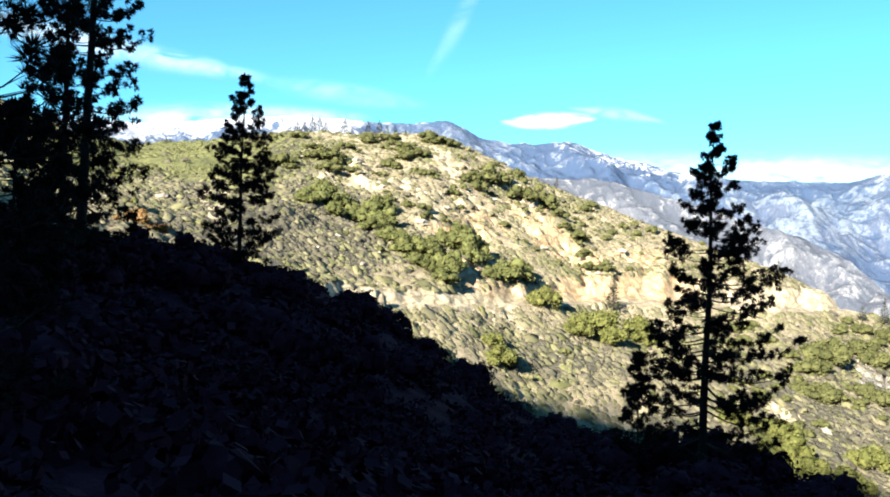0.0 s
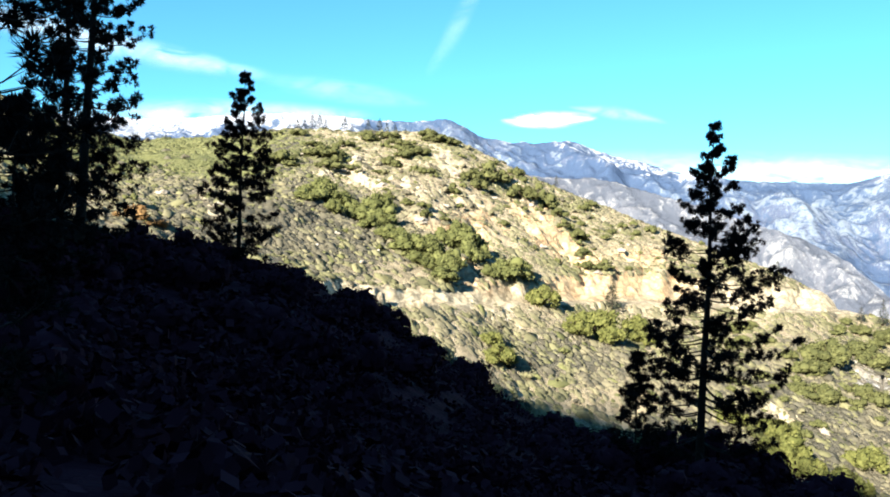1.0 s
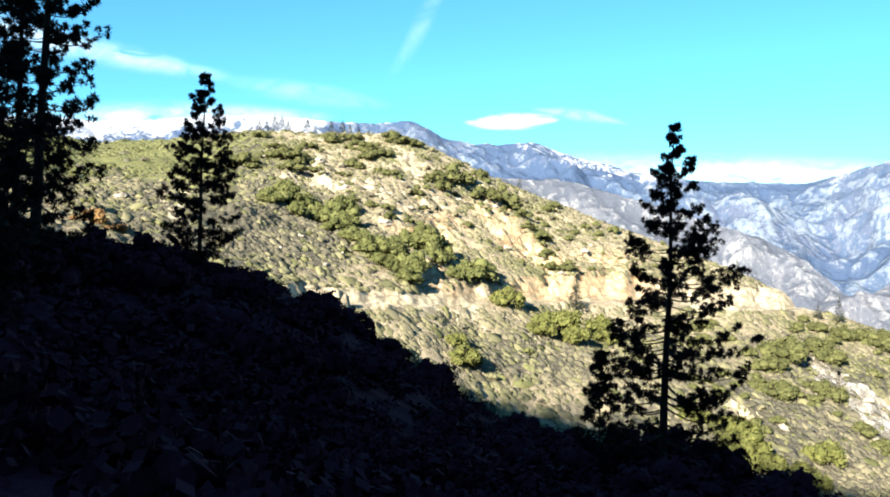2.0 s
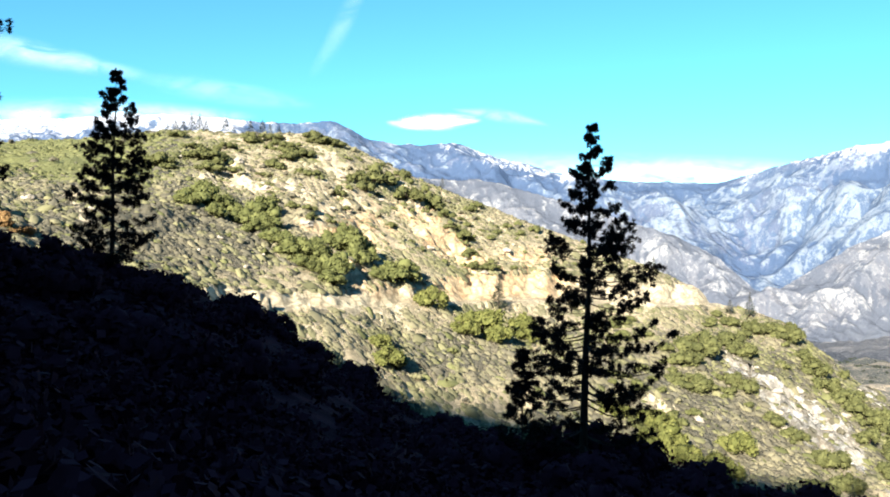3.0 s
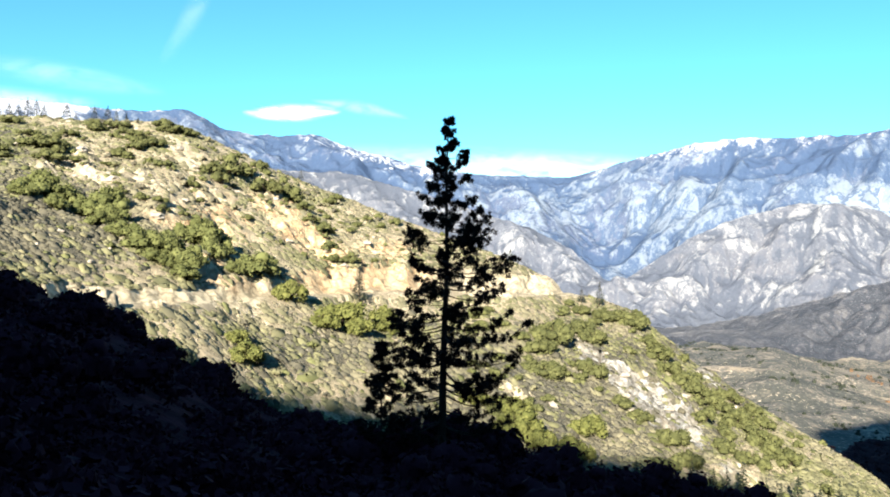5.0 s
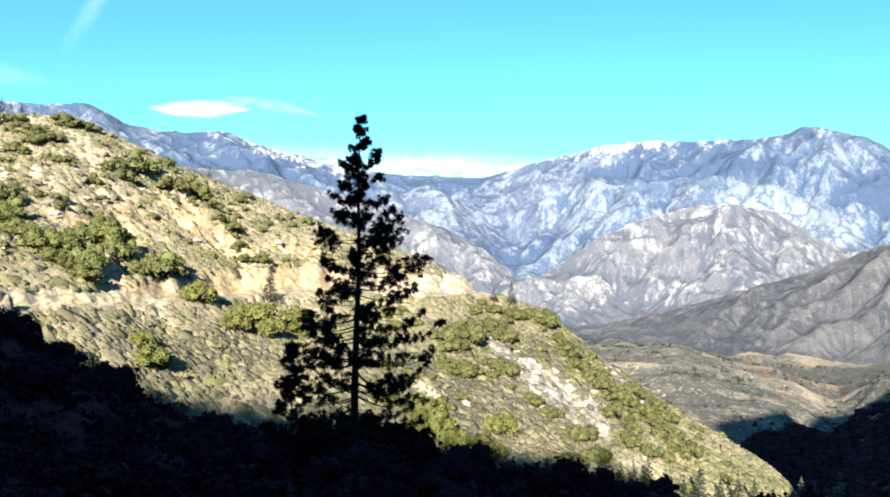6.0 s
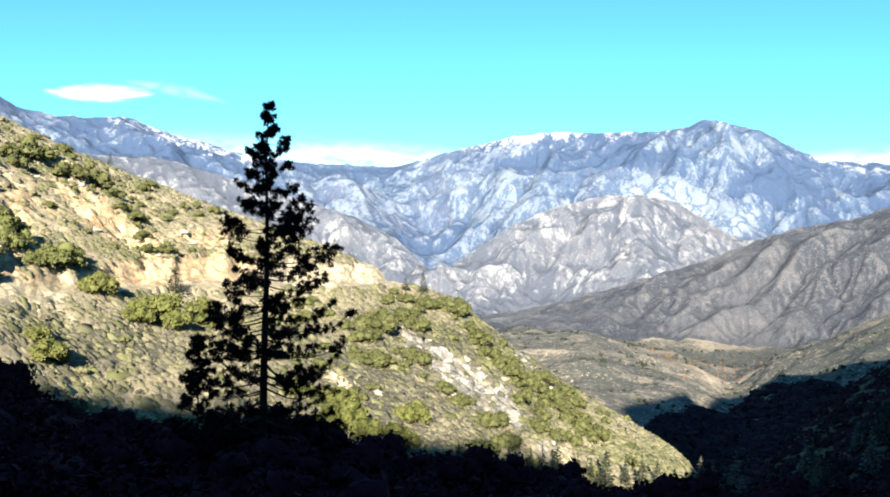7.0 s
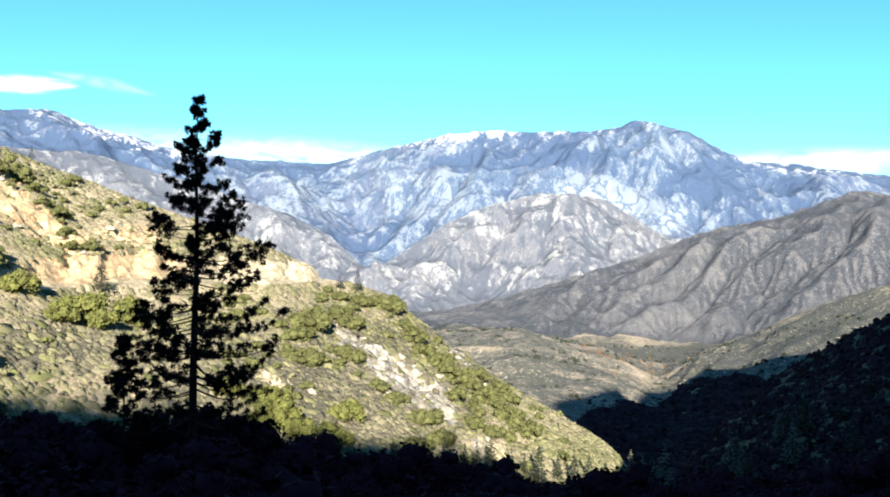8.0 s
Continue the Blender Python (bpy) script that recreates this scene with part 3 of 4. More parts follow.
def sheet(name, first, last, rows, mat, label, category, rock=False, fine=0.2, seen=(-34, 66), water=None):
    """One stretch of the land, from ring to ring; finer over the bearings seen, where water has cut it (rounds, strength)."""
    left, mid, right = np.arange(-180, seen[0] - 0.5, 2.0), np.arange(seen[0], seen[1] + 0.01, fine), np.arange(seen[1] + 2, 181, 2.0)
    bearings = np.concatenate([left, mid, right])
    rs, _ = knots(bearings)
    rad = []
    for k, n in zip(range(first, last), rows):
        f = np.arange(n) / n
        rad.append(rs[k][None] + (rs[k + 1] - rs[k])[None] * f[:, None])
    rad.append(rs[last][None])
    rad = np.concatenate(rad)
    A = np.broadcast_to(bearings, rad.shape)
    Z, face = height(A.ravel(), rad.ravel())
    stream = np.zeros(rad.shape)
    if water:
        part = slice(len(left), len(left) + len(mid))
        r_mid = float(rad[:, part].mean())
        Z, face = Z.reshape(rad.shape), face.reshape(rad.shape)
        side = np.clip(np.minimum(np.arange(len(mid)), np.arange(len(mid))[::-1]) / 12, 0, 1)
        ends = np.clip(np.minimum(np.arange(len(rad)), np.arange(len(rad))[::-1] / 2) / 8, 0, 1)[:, None]
        qx, qy = rad[:, part] * np.sin(np.radians(mid)) / r_mid, rad[:, part] * np.cos(np.radians(mid)) / r_mid
        soft = np.clip(0.55 + 1.1 * fbm(qx * 13, qy * 13, 4, 141 + first), 0.08, 1.3)      # hard rock and soft
        cells = radians(fine) * r_mid, float(np.diff(rad[:sum(rows[:1]), part], axis=0).mean())
        before = Z[:, part].copy()
        Z[:, part], stream[:, part] = erode(before, face[:, part] * side * ends * soft, *cells, *water, first)
        CARVED.append((rad[0].min(), rad[-1].max(), mid, rad[:, part], Z[:, part] - before))
        edge = np.pad(Z, 2, mode="edge")
        hollow = sum(edge[2 + i:rad.shape[0] + 2 + i, 2 + j:rad.shape[1] + 2 + j] for i in (-2, 0, 2) for j in (-2, 0, 2)) / 9 - Z
        stream = np.clip(hollow / cells[1] * 0.30, -0.12, 0.12)
        Z = Z.ravel()
    q = np.radians(A.ravel())
    co = np.stack([rad.ravel() * np.sin(q), rad.ravel() * np.cos(q), Z], 1)
    m, n = rad.shape
    i = np.arange(m * n).reshape(m, n)
    quads = np.stack([i[:-1, :-1], i[:-1, 1:], i[1:, 1:], i[1:, :-1]], -1).reshape(-1, 4)[:, ::-1]
    me = bpy.data.meshes.new(name)
    me.vertices.add(m * n)
    me.vertices.foreach_set("co", co.ravel())
    me.loops.add(quads.size)
    me.loops.foreach_set("vertex_index", quads.ravel())
    me.polygons.add(len(quads))
    me.polygons.foreach_set("loop_start", np.arange(0, quads.size, 4))
    me.polygons.foreach_set("use_smooth", np.ones(len(quads), bool))
    me.update(calc_edges=True)
    if rock:
        at = me.attributes.new("rock", "FLOAT", "POINT")
        near_hill = first < 6
        at.data.foreach_set("value", (rockiness if near_hill else cliffs)(A.ravel(), rad.ravel(), Z))
        rise = np.degrees(np.arctan2(Z - EYE, rad.ravel()))
        other = me.attributes.new("warm" if near_hill else "snow", "FLOAT", "POINT")
        if near_hill:
            value = 0.8 * np.exp(-((A.ravel() - 8) / 12) ** 2 - ((rise - 0.4) / 4.2) ** 2) - np.exp(-((A.ravel() - 31) / 6) ** 4 - ((rise + 11) / 5) ** 4)
        else:
            value = SNOW(A.ravel()) - (RINGS[12][2](A.ravel()) - rise) / 1.0
        other.data.foreach_set("value", value)
        if near_hill:
            thick = me.attributes.new("lush", "FLOAT", "POINT")
            thick.data.foreach_set("value", sum(brush_cover(A.ravel(), rise)))
            meadow = me.attributes.new("grass", "FLOAT", "POINT")
            meadow.data.foreach_set("value", grassy(A.ravel(), rise))
    if first == 6:
        stream = stream + 0.09 * np.clip((A - 48) / 3, 0, 1)      # brushier towards the east
    if first >= 6:
        at = me.attributes.new("rib", "FLOAT", "POINT")
        at.data.foreach_set("value", stream.ravel())
    me.materials.append(mat)
    return tagged(new(name, me), label, category, kind="structure")


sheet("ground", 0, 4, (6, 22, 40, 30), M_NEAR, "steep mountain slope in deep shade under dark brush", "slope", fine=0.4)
sheet("hillside", 4, 6, (170, 14), M_HILL, "sunlit dry hillside of tan rock, grass and chaparral with a road cut", "hill", rock=True, fine=0.14)
sheet("valley_floor", 6, 8, (96, 12), M_VALLEY, "brushy canyon foothills partly in the mountain's shadow", "valley", fine=0.12, seen=(24, 66), water=(18, 0.06))
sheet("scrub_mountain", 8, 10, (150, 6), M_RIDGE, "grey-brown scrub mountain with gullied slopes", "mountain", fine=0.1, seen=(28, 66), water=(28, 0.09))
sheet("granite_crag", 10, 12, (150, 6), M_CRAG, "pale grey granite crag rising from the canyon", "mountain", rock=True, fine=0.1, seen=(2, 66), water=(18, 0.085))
sheet("mountain_range", 12, 14, (180, 6), M_RANGE, "far granite mountain range with snowy crest, blue haze painted into its colour", "mountain", rock=True, fine=0.1, seen=(-26, 66), water=(18, 0.11))

# ---- plants ----
def link(name, verts, faces, mat, parent=None, label=""):
    me = bpy.data.meshes.new(name)
    me.from_pydata(verts, [], faces)
    me.polygons.foreach_set("use_smooth", np.ones(len(faces), bool))
    me.materials.append(mat)
    ob = new(name, me)
    ob.parent = parent
    return tagged(ob, label)


def tube(points, radii, sides, verts, faces):
    """A tapered round limb along points."""
    base, n = len(verts), len(points)
    for i, (p, r) in enumerate(zip(points, radii)):
        d = (points[min(i + 1, n - 1)] - points[max(i - 1, 0)]).normalized()
        u = d.orthogonal().normalized()
        v = d.cross(u)
        for k in range(sides):
            a = 2 * math.pi * k / sides
            verts.append(p + u * (r * math.cos(a)) + v * (r * math.sin(a)))
    for i in range(n - 1):
        for k in range(sides):
            a, b2 = base + i * sides + k, base + i * sides + (k + 1) % sides
            faces.append((a, b2, b2 + sides, a + sides))
    verts.append(points[-1] + (points[-1] - points[-2]).normalized() * radii[-1])
    for k in range(sides):
        faces.append((base + (n - 1) * sides + k, base + (n - 1) * sides + (k + 1) % sides, len(verts) - 1))


def tuft(at, way, size, rng, verts, faces, needles=42, broad=0.12):
    """A brush of long needles round a twig's end."""
    u = way.orthogonal().normalized()
    v = way.cross(u)
    for _ in range(needles):
        a, open_ = rng.uniform(0, 6.283), rng.uniform(0.05, 1.9)
        d = (way * math.cos(open_) + (u * math.cos(a) + v * math.sin(a)) * math.sin(open_)).normalized()
        s = d.cross(Vector((rng.uniform(-1, 1), rng.uniform(-1, 1), rng.uniform(-1, 1)))).normalized() * size * broad
        tip = at + d * size * rng.uniform(0.7, 1.1)
        i = len(verts)
        verts.extend((at + d * size * 0.15 - s, at + d * size * 0.3 + s, tip))
        faces.append((i, i + 1, i + 2))


def pine(at, tall, spread, seed, bare=0.1, thick=0.02, lean=(0, 0), skew=0.0, tuft_size=0.28, density=1.0, label="", name="pine_tree", needles=42, broad=0.12):
    """spread: reach of the limbs (m) by share of the height from the top, as pairs."""
    rng = random.Random(seed)
    root = tagged(new(name), label, "tree", "pines on the shaded slope")
    root.location = at
    px, py = zip(*spread)
    trunk_v, trunk_f, crown_v, crown_f = [], [], [], []
    spine = []
    for i in range(15):
        f = i / 14
        wob = Vector((noise.noise((seed * 3.1, f * 3, 0)), noise.noise((0, seed * 1.7, f * 3)), 0)) * tall * 0.012 * f
        spine.append(Vector((lean[0] * f * tall, lean[1] * f * tall, f * tall - 0.4 * (1 - f))) + wob)
    tube(spine, [tall * thick * ((1 - i / 14) ** 0.85 * 0.95 + 0.05) for i in range(15)], 9, trunk_v, trunk_f)
    link("trunk", trunk_v, trunk_f, M_BARK, root)

    def on_spine(f):
        i = min(int(f * 14), 13)
        return spine[i].lerp(spine[i + 1], f * 14 - i)
    f, turn = 0.985, rng.uniform(0, 6)
    while f > bare:
        count = 4 if f > 0.93 else rng.choice((4, 5, 6))
        for k in range(count):
            turn += 2.4 + rng.uniform(-0.4, 0.4)
            reach = float(np.interp(1 - f, px, py)) * rng.triangular(0.35, 1.15, 0.85) * (1 + skew * math.sin(turn))
            if rng.random() < 0.08:
                continue
            rise = 0.55 - 1.0 * (1 - f) + rng.uniform(-0.2, 0.2)
            start = on_spine(max(0, f + rng.uniform(-0.012, 0.012)))
            out = Vector((math.sin(turn), math.cos(turn), 0))
            pts, bend = [], rng.uniform(-0.35, 0.35)
            side = Vector((out.y, -out.x, 0))
            for i in range(6):
                s = i / 5
                pts.append(start + out * reach * s + side * (bend * reach * s * s * 0.5) + Vector((0, 0, reach * (rise * s * 0.5 + 0.42 * s ** 3 - 0.22 * s))))
            limb_v, limb_f = [], []
            r0 = 0.012 + 0.013 * reach
            tube(pts, [r0 * (1 - 0.8 * i / 5) for i in range(6)], 4, limb_v, limb_f)
            twigs = max(2, int((1.5 + reach * 3.6) * density * (0.7 + 0.55 * f)))
            for _ in range(twigs):
                s = rng.uniform(0.2, 1.0) ** 0.6 if f < 0.9 else rng.uniform(0.1, 1)
                i = min(int(s * 5), 4)
                p = pts[i].lerp(pts[i + 1], s * 5 - i)
                way = (out * rng.uniform(0.1, 1) + side * rng.uniform(-1, 1) + Vector((0, 0, rng.uniform(-0.1, 0.9)))).normalized()
                ln = rng.uniform(0.15, 0.5) * min(1.0, 0.25 + reach * 0.35)
                end = p + way * ln
                tube([p, end], [0.012, 0.006], 3, limb_v, limb_f)
                tuft(end, way, tuft_size * rng.uniform(0.75, 1.15), rng, crown_v, crown_f, needles, broad)
                if rng.random() < 0.4:
                    tuft(p.lerp(end, 0.4), (way + Vector((rng.uniform(-1, 1), rng.uniform(-1, 1), rng.uniform(-.5, 1)))).normalized(), tuft_size * 0.8, rng, crown_v, crown_f, needles // 4, broad)
            tuft(pts[-1], (pts[-1] - pts[-2]).normalized(), tuft_size, rng, crown_v, crown_f, needles // 2, broad)
            link("limb", limb_v, limb_f, M_BARK, root)
        f -= rng.uniform(0.026, 0.046) * (1.1 + 0.15 * (1 - f)) * 12 / max(tall, 8)
    tuft(spine[-1], Vector((0, 0, 1)), tuft_size * 1.2, rng, crown_v, crown_f, 20)
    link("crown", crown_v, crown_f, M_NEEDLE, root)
    return root


def lump(rng, c, r, flat, verts, faces, nu=7, nv=3, skirt=1.85, ragged=0.1):
    """The dense, uneven heart of a clump of leaves, open below."""
    seed, base = rng.uniform(0, 99), len(verts)
    for j in range(nv + 1):
        t = 0.12 + skirt * j / nv
        for i in range(nu):
            a = 6.283 * (i + 0.5 * (j % 2)) / nu
            d = Vector((math.cos(a) * math.sin(t), math.sin(a) * math.sin(t), math.cos(t)))
            k = r * (0.86 + 0.5 * noise.noise(d * 1.7 + Vector((seed, 0, 0))) + rng.uniform(-ragged, ragged))
            verts.append(c + Vector((d.x * k, d.y * k, d.z * k * flat)))
    for j in range(nv):
        for i in range(nu):
            faces.append((base + j * nu + i, base + (j + 1) * nu + i, base + (j + 1) * nu + (i + 1) % nu, base + j * nu + (i + 1) % nu))


def leaf_cloud(rng, size, clumps, leaves, leaf, verts, faces, base=Vector((0, 0, 0)), flat=0.75, heart=0.0, knob=(0.28, 0.5), rise=0.25):
    """Leaves over a heap of uneven clumps, faces outward, with gaps between."""
    for _ in range(clumps):
        r = size * rng.uniform(*knob)
        a, d = rng.uniform(0, 6.283), (size * 1.0 - r) * 0.88 * math.sqrt(rng.random())
        c = base + Vector((d * math.cos(a), d * math.sin(a), size * flat * rng.uniform(0.25, 0.75) * (1.15 - d / size)))
        if heart:
            lump(rng, c, r * heart, flat, verts, faces)
        for _ in range(leaves):
            n = Vector((rng.gauss(0, 1), rng.gauss(0, 1), rng.gauss(rise, 1))).normalized()
            p = c + Vector((n.x * r, n.y * r, n.z * r * flat)) * rng.uniform(0.75, 1.08)
            n = (n + Vector((rng.gauss(0, 0.45), rng.gauss(0, 0.45), rng.gauss(0, 0.45)))).normalized()
            u = n.orthogonal().normalized()
            t = rng.uniform(0, 6.283)
            u, v = u * math.cos(t) + n.cross(u) * math.sin(t), n.cross(u) * math.cos(t) - u * math.sin(t)
            s = leaf * rng.uniform(0.6, 1.25)
            i = len(verts)
            verts.extend((p - u * s, p + v * s * 0.75, p + u * s, p - v * s * 0.75))
            faces.append((i, i + 1, i + 2, i + 3))


def shrub(name, size, clumps, leaves, leaf, mat, seed, label, category, group, trunk=False, flat=0.75):
    rng = random.Random(seed)
    root = tagged(new(name), label, category, group)
    v, f = [], []
    for _ in range(5):
        a = rng.uniform(0, 6.283)
        tip = Vector((math.cos(a) * size * 0.4, math.sin(a) * size * 0.4, size * flat * rng.uniform(0.4, 0.8)))
        tube([Vector((0, 0, -0.3)), tip * 0.5 + Vector((0, 0, size * 0.08)), tip], [size * 0.03, size * 0.02, size * 0.006], 4, v, f)
    link("stem", v, f, M_BARK, root)
    v, f = [], []
    leaf_cloud(rng, size, clumps, leaves, leaf, v, f, flat=flat, heart=0.86, knob=(0.28, 0.5) if clumps < 9 else (0.17, 0.36))
    link("crown", v, f, mat, root)
    return root


def scatter(made, places, seed):
    """Copies of the made shrubs at the places (Vector, scale); the first ones are moved there themselves."""
    rng = random.Random(seed)
    for i, (p, s) in enumerate(places):
        ob = made[i % len(made)]
        m = Matrix.Translation(p) @ Matrix.Rotation(rng.uniform(0, 6.283), 4, "Z") @ Matrix.Diagonal((s, s, s * rng.uniform(0.85, 1.2), 1))
        if i < len(made):
            ob.matrix_basis = m
        else:
            c = copy_thing(ob, Matrix())
            c.matrix_basis = m


PINE = "tall dark pine with open whorled limbs on the shaded slope"
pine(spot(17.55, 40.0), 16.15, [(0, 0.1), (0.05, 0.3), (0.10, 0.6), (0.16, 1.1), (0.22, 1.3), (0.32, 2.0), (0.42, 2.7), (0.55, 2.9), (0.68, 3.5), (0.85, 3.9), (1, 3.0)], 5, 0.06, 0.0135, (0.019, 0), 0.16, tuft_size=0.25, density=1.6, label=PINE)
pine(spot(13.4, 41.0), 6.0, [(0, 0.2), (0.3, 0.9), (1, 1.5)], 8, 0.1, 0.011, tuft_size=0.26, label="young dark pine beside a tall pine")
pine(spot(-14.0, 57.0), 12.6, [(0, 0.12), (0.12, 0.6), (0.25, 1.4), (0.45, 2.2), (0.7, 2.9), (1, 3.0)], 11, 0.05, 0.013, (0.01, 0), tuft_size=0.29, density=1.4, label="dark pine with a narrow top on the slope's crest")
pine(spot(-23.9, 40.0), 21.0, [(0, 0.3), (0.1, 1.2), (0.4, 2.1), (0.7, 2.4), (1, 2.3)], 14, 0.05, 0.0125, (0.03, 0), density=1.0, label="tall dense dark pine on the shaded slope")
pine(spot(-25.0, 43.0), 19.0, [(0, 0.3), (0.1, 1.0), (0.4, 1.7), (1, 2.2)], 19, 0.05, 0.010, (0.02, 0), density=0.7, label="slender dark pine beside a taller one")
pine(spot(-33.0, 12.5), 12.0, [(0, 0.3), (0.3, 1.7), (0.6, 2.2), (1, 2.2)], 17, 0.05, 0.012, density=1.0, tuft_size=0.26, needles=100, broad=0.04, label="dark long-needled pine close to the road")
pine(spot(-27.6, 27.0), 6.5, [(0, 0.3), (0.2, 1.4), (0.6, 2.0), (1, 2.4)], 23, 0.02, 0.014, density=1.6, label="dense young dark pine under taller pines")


# ---- the shaded slope's brush ----
BUSH = "dark chaparral bush in deep shade on the steep slope"
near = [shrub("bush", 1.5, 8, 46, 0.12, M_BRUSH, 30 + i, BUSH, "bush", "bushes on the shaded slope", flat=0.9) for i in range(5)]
rnd = np.random.RandomState(7)
q = rnd.uniform(-33, 64, 300)
rs, _ = knots(q)
r = rs[3] * np.where(rnd.rand(300) < 0.65, rnd.uniform(0.82, 1.12, 300), rnd.uniform(0.4, 0.85, 300))
clear = ~((np.minimum(np.abs(q - 17.5), np.abs(q - 13.4)) < 1.2) & (np.abs(r - 40) < 2.5))
places = [(p - Vector((0, 0, 0.15)), k) for p, k in zip(spots_at(q[clear], r[clear]), rnd.uniform(0.7, 1.5, clear.sum()))]
scatter(near, places, 3)


def carpet(name, bearings, dists, sizes, kinds, mat, label, category, seed, lift=-0.15, hug=0.0):
    """Shrubs past counting, set down as one sheet of leaves; kinds: leaf clouds as (points, faces)."""
    rnd = np.random.RandomState(seed)
    z = lie(bearings, dists) if dists.max() > 500 else height(bearings, dists)[0]
    q = np.radians(bearings)
    at = np.stack([dists * np.sin(q), dists * np.cos(q), z + lift * sizes], 1)
    # hug: how far the plants lie along the slope
    out = (height(bearings, dists + 1.5)[0] - height(bearings, dists - 1.5)[0]) / 3.0 * hug if hug else np.zeros_like(z)
    turned = np.degrees(1.5 / dists)
    round_ = (height(bearings + turned, dists)[0] - height(bearings - turned, dists)[0]) / 3.0 * hug if hug else np.zeros_like(z)
    gx, gy = out * np.sin(q) + round_ * np.cos(q), out * np.cos(q) - round_ * np.sin(q)
    pick, turn = rnd.randint(0, len(kinds), len(q)), rnd.rand(len(q)) * 2 * np.pi
    cos, quads, base = [], [], 0
    for k, (kv, kf) in enumerate(kinds):
        m = pick == k
        c, sn, sc = np.cos(turn[m])[:, None], np.sin(turn[m])[:, None], sizes[m][:, None]
        x, y, h = kv[:, 0][None] * rnd.uniform(0.75, 1.5, (m.sum(), 1)), kv[:, 1][None], kv[:, 2][None]
        px, py = (x * c - y * sn) * sc, (x * sn + y * c) * sc
        p = np.stack([px, py, h * sc * rnd.uniform(0.8, 1.25, (m.sum(), 1)) + px * gx[m][:, None] + py * gy[m][:, None]], -1) + at[m][:, None]
        cos.append(p.reshape(-1, 3))
        quads.append((kf[None] + (np.arange(m.sum()) * len(kv))[:, None, None] + base).reshape(-1, 4))
        base += m.sum() * len(kv)
    cos, quads = np.concatenate(cos), np.concatenate(quads)
    me = bpy.data.meshes.new(name)
    me.vertices.add(len(cos))
    me.vertices.foreach_set("co", cos.ravel())
    me.loops.add(quads.size)
    me.loops.foreach_set("vertex_index", quads.ravel())
    me.polygons.add(len(quads))
    me.polygons.foreach_set("loop_start", np.arange(0, quads.size, 4))
    me.polygons.foreach_set("use_smooth", np.ones(len(quads), bool))
    me.update(calc_edges=True)
    me.materials.append(mat)
    return tagged(new(name, me), label, category, kind="stuff")


def cloud_kinds(count, clumps, leaves, leaf, seed, flat=0.7, heart=0.68, skirt=1.85, rise=0.25):
    made = []
    for i in range(count):
        v, f = [], []
        r0 = random.Random(seed + i)
        if heart:
            lump(r0, Vector((0, 0, 0.05)), heart, flat, v, f, 6, 2, skirt, 0.1 if heart < 0.8 else 0.3)
        leaf_cloud(r0, 1.0 if heart < 0.8 else 0.85, clumps, leaves, leaf, v, f, flat=flat, rise=rise)
        made.append((np.array([p[:] for p in v]), np.array(f)))
    return made


rnd = np.random.RandomState(5)
q = rnd.uniform(-34, 66, 2300)
rs, _ = knots(q)
r = rs[3] * rnd.uniform(0.3, 1.15, len(q))
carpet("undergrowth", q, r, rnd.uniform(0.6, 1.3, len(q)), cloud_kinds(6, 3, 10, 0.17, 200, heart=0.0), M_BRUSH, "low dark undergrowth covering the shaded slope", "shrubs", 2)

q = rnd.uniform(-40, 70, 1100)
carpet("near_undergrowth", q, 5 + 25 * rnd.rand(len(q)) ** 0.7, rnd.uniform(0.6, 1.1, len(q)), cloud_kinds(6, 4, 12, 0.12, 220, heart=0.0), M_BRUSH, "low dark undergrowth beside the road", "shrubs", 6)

# ---- the sunny hill's chaparral ----
rnd = np.random.RandomState(12)
N = 56000
q, fr = rnd.uniform(-31, 64, N), rnd.rand(N) ** 0.85
rs, _ = knots(q)
r = rs[4] + (rs[5] - rs[4]) * fr * 1.03
z, _ = height(q, r)
rise = np.degrees(np.arctan2(z - EYE, r))
k = rockiness(q, r, z)
dens = fbm(r * np.sin(np.radians(q)) / 30, r * np.cos(np.radians(q)) / 30, 4, 77)
grey, green = brush_cover(q, rise)
lush = np.clip(grey + green, 0, 1)
keep = (rnd.rand(N) < (0.70 + 0.40 * lush + dens * 0.5 - 0.75 * grassy(q, rise)) * np.clip(1 - 1.45 * np.clip(k + 0.02, 0, 1), 0.10, 1)) & ~((z - CUT(q) > -0.3) & (z - CUT(q) < BANK(q) * 2.2))
u = rnd.rand(N)
size = 0.5 + 0.55 * rnd.rand(N) + 1.2 * rnd.rand(N) ** 4
shape = cloud_kinds(24, 3, 1, 0.24, 300, 0.48, 0.82, 1.5, 0.6)
for name, pick, mat, label in (("grey_chaparral", u < grey * 0.8, M_GREY, "grey-brown chaparral shrubs packed over the lower hill"),
                               ("green_brush", (u >= grey * 0.8) & (u < grey * 0.8 + green * 0.8 + 0.03), M_GREEN, "yellow-green brush on the sunny hill"),
                               ("chaparral", u >= grey * 0.8 + green * 0.8 + 0.08, M_CHAP, "olive chaparral shrubs scattered over the sunny hill")):
    m = keep & pick
    carpet(name, q[m], r[m], size[m], shape, mat, label, "shrubs", 9, -0.05, 0.85)


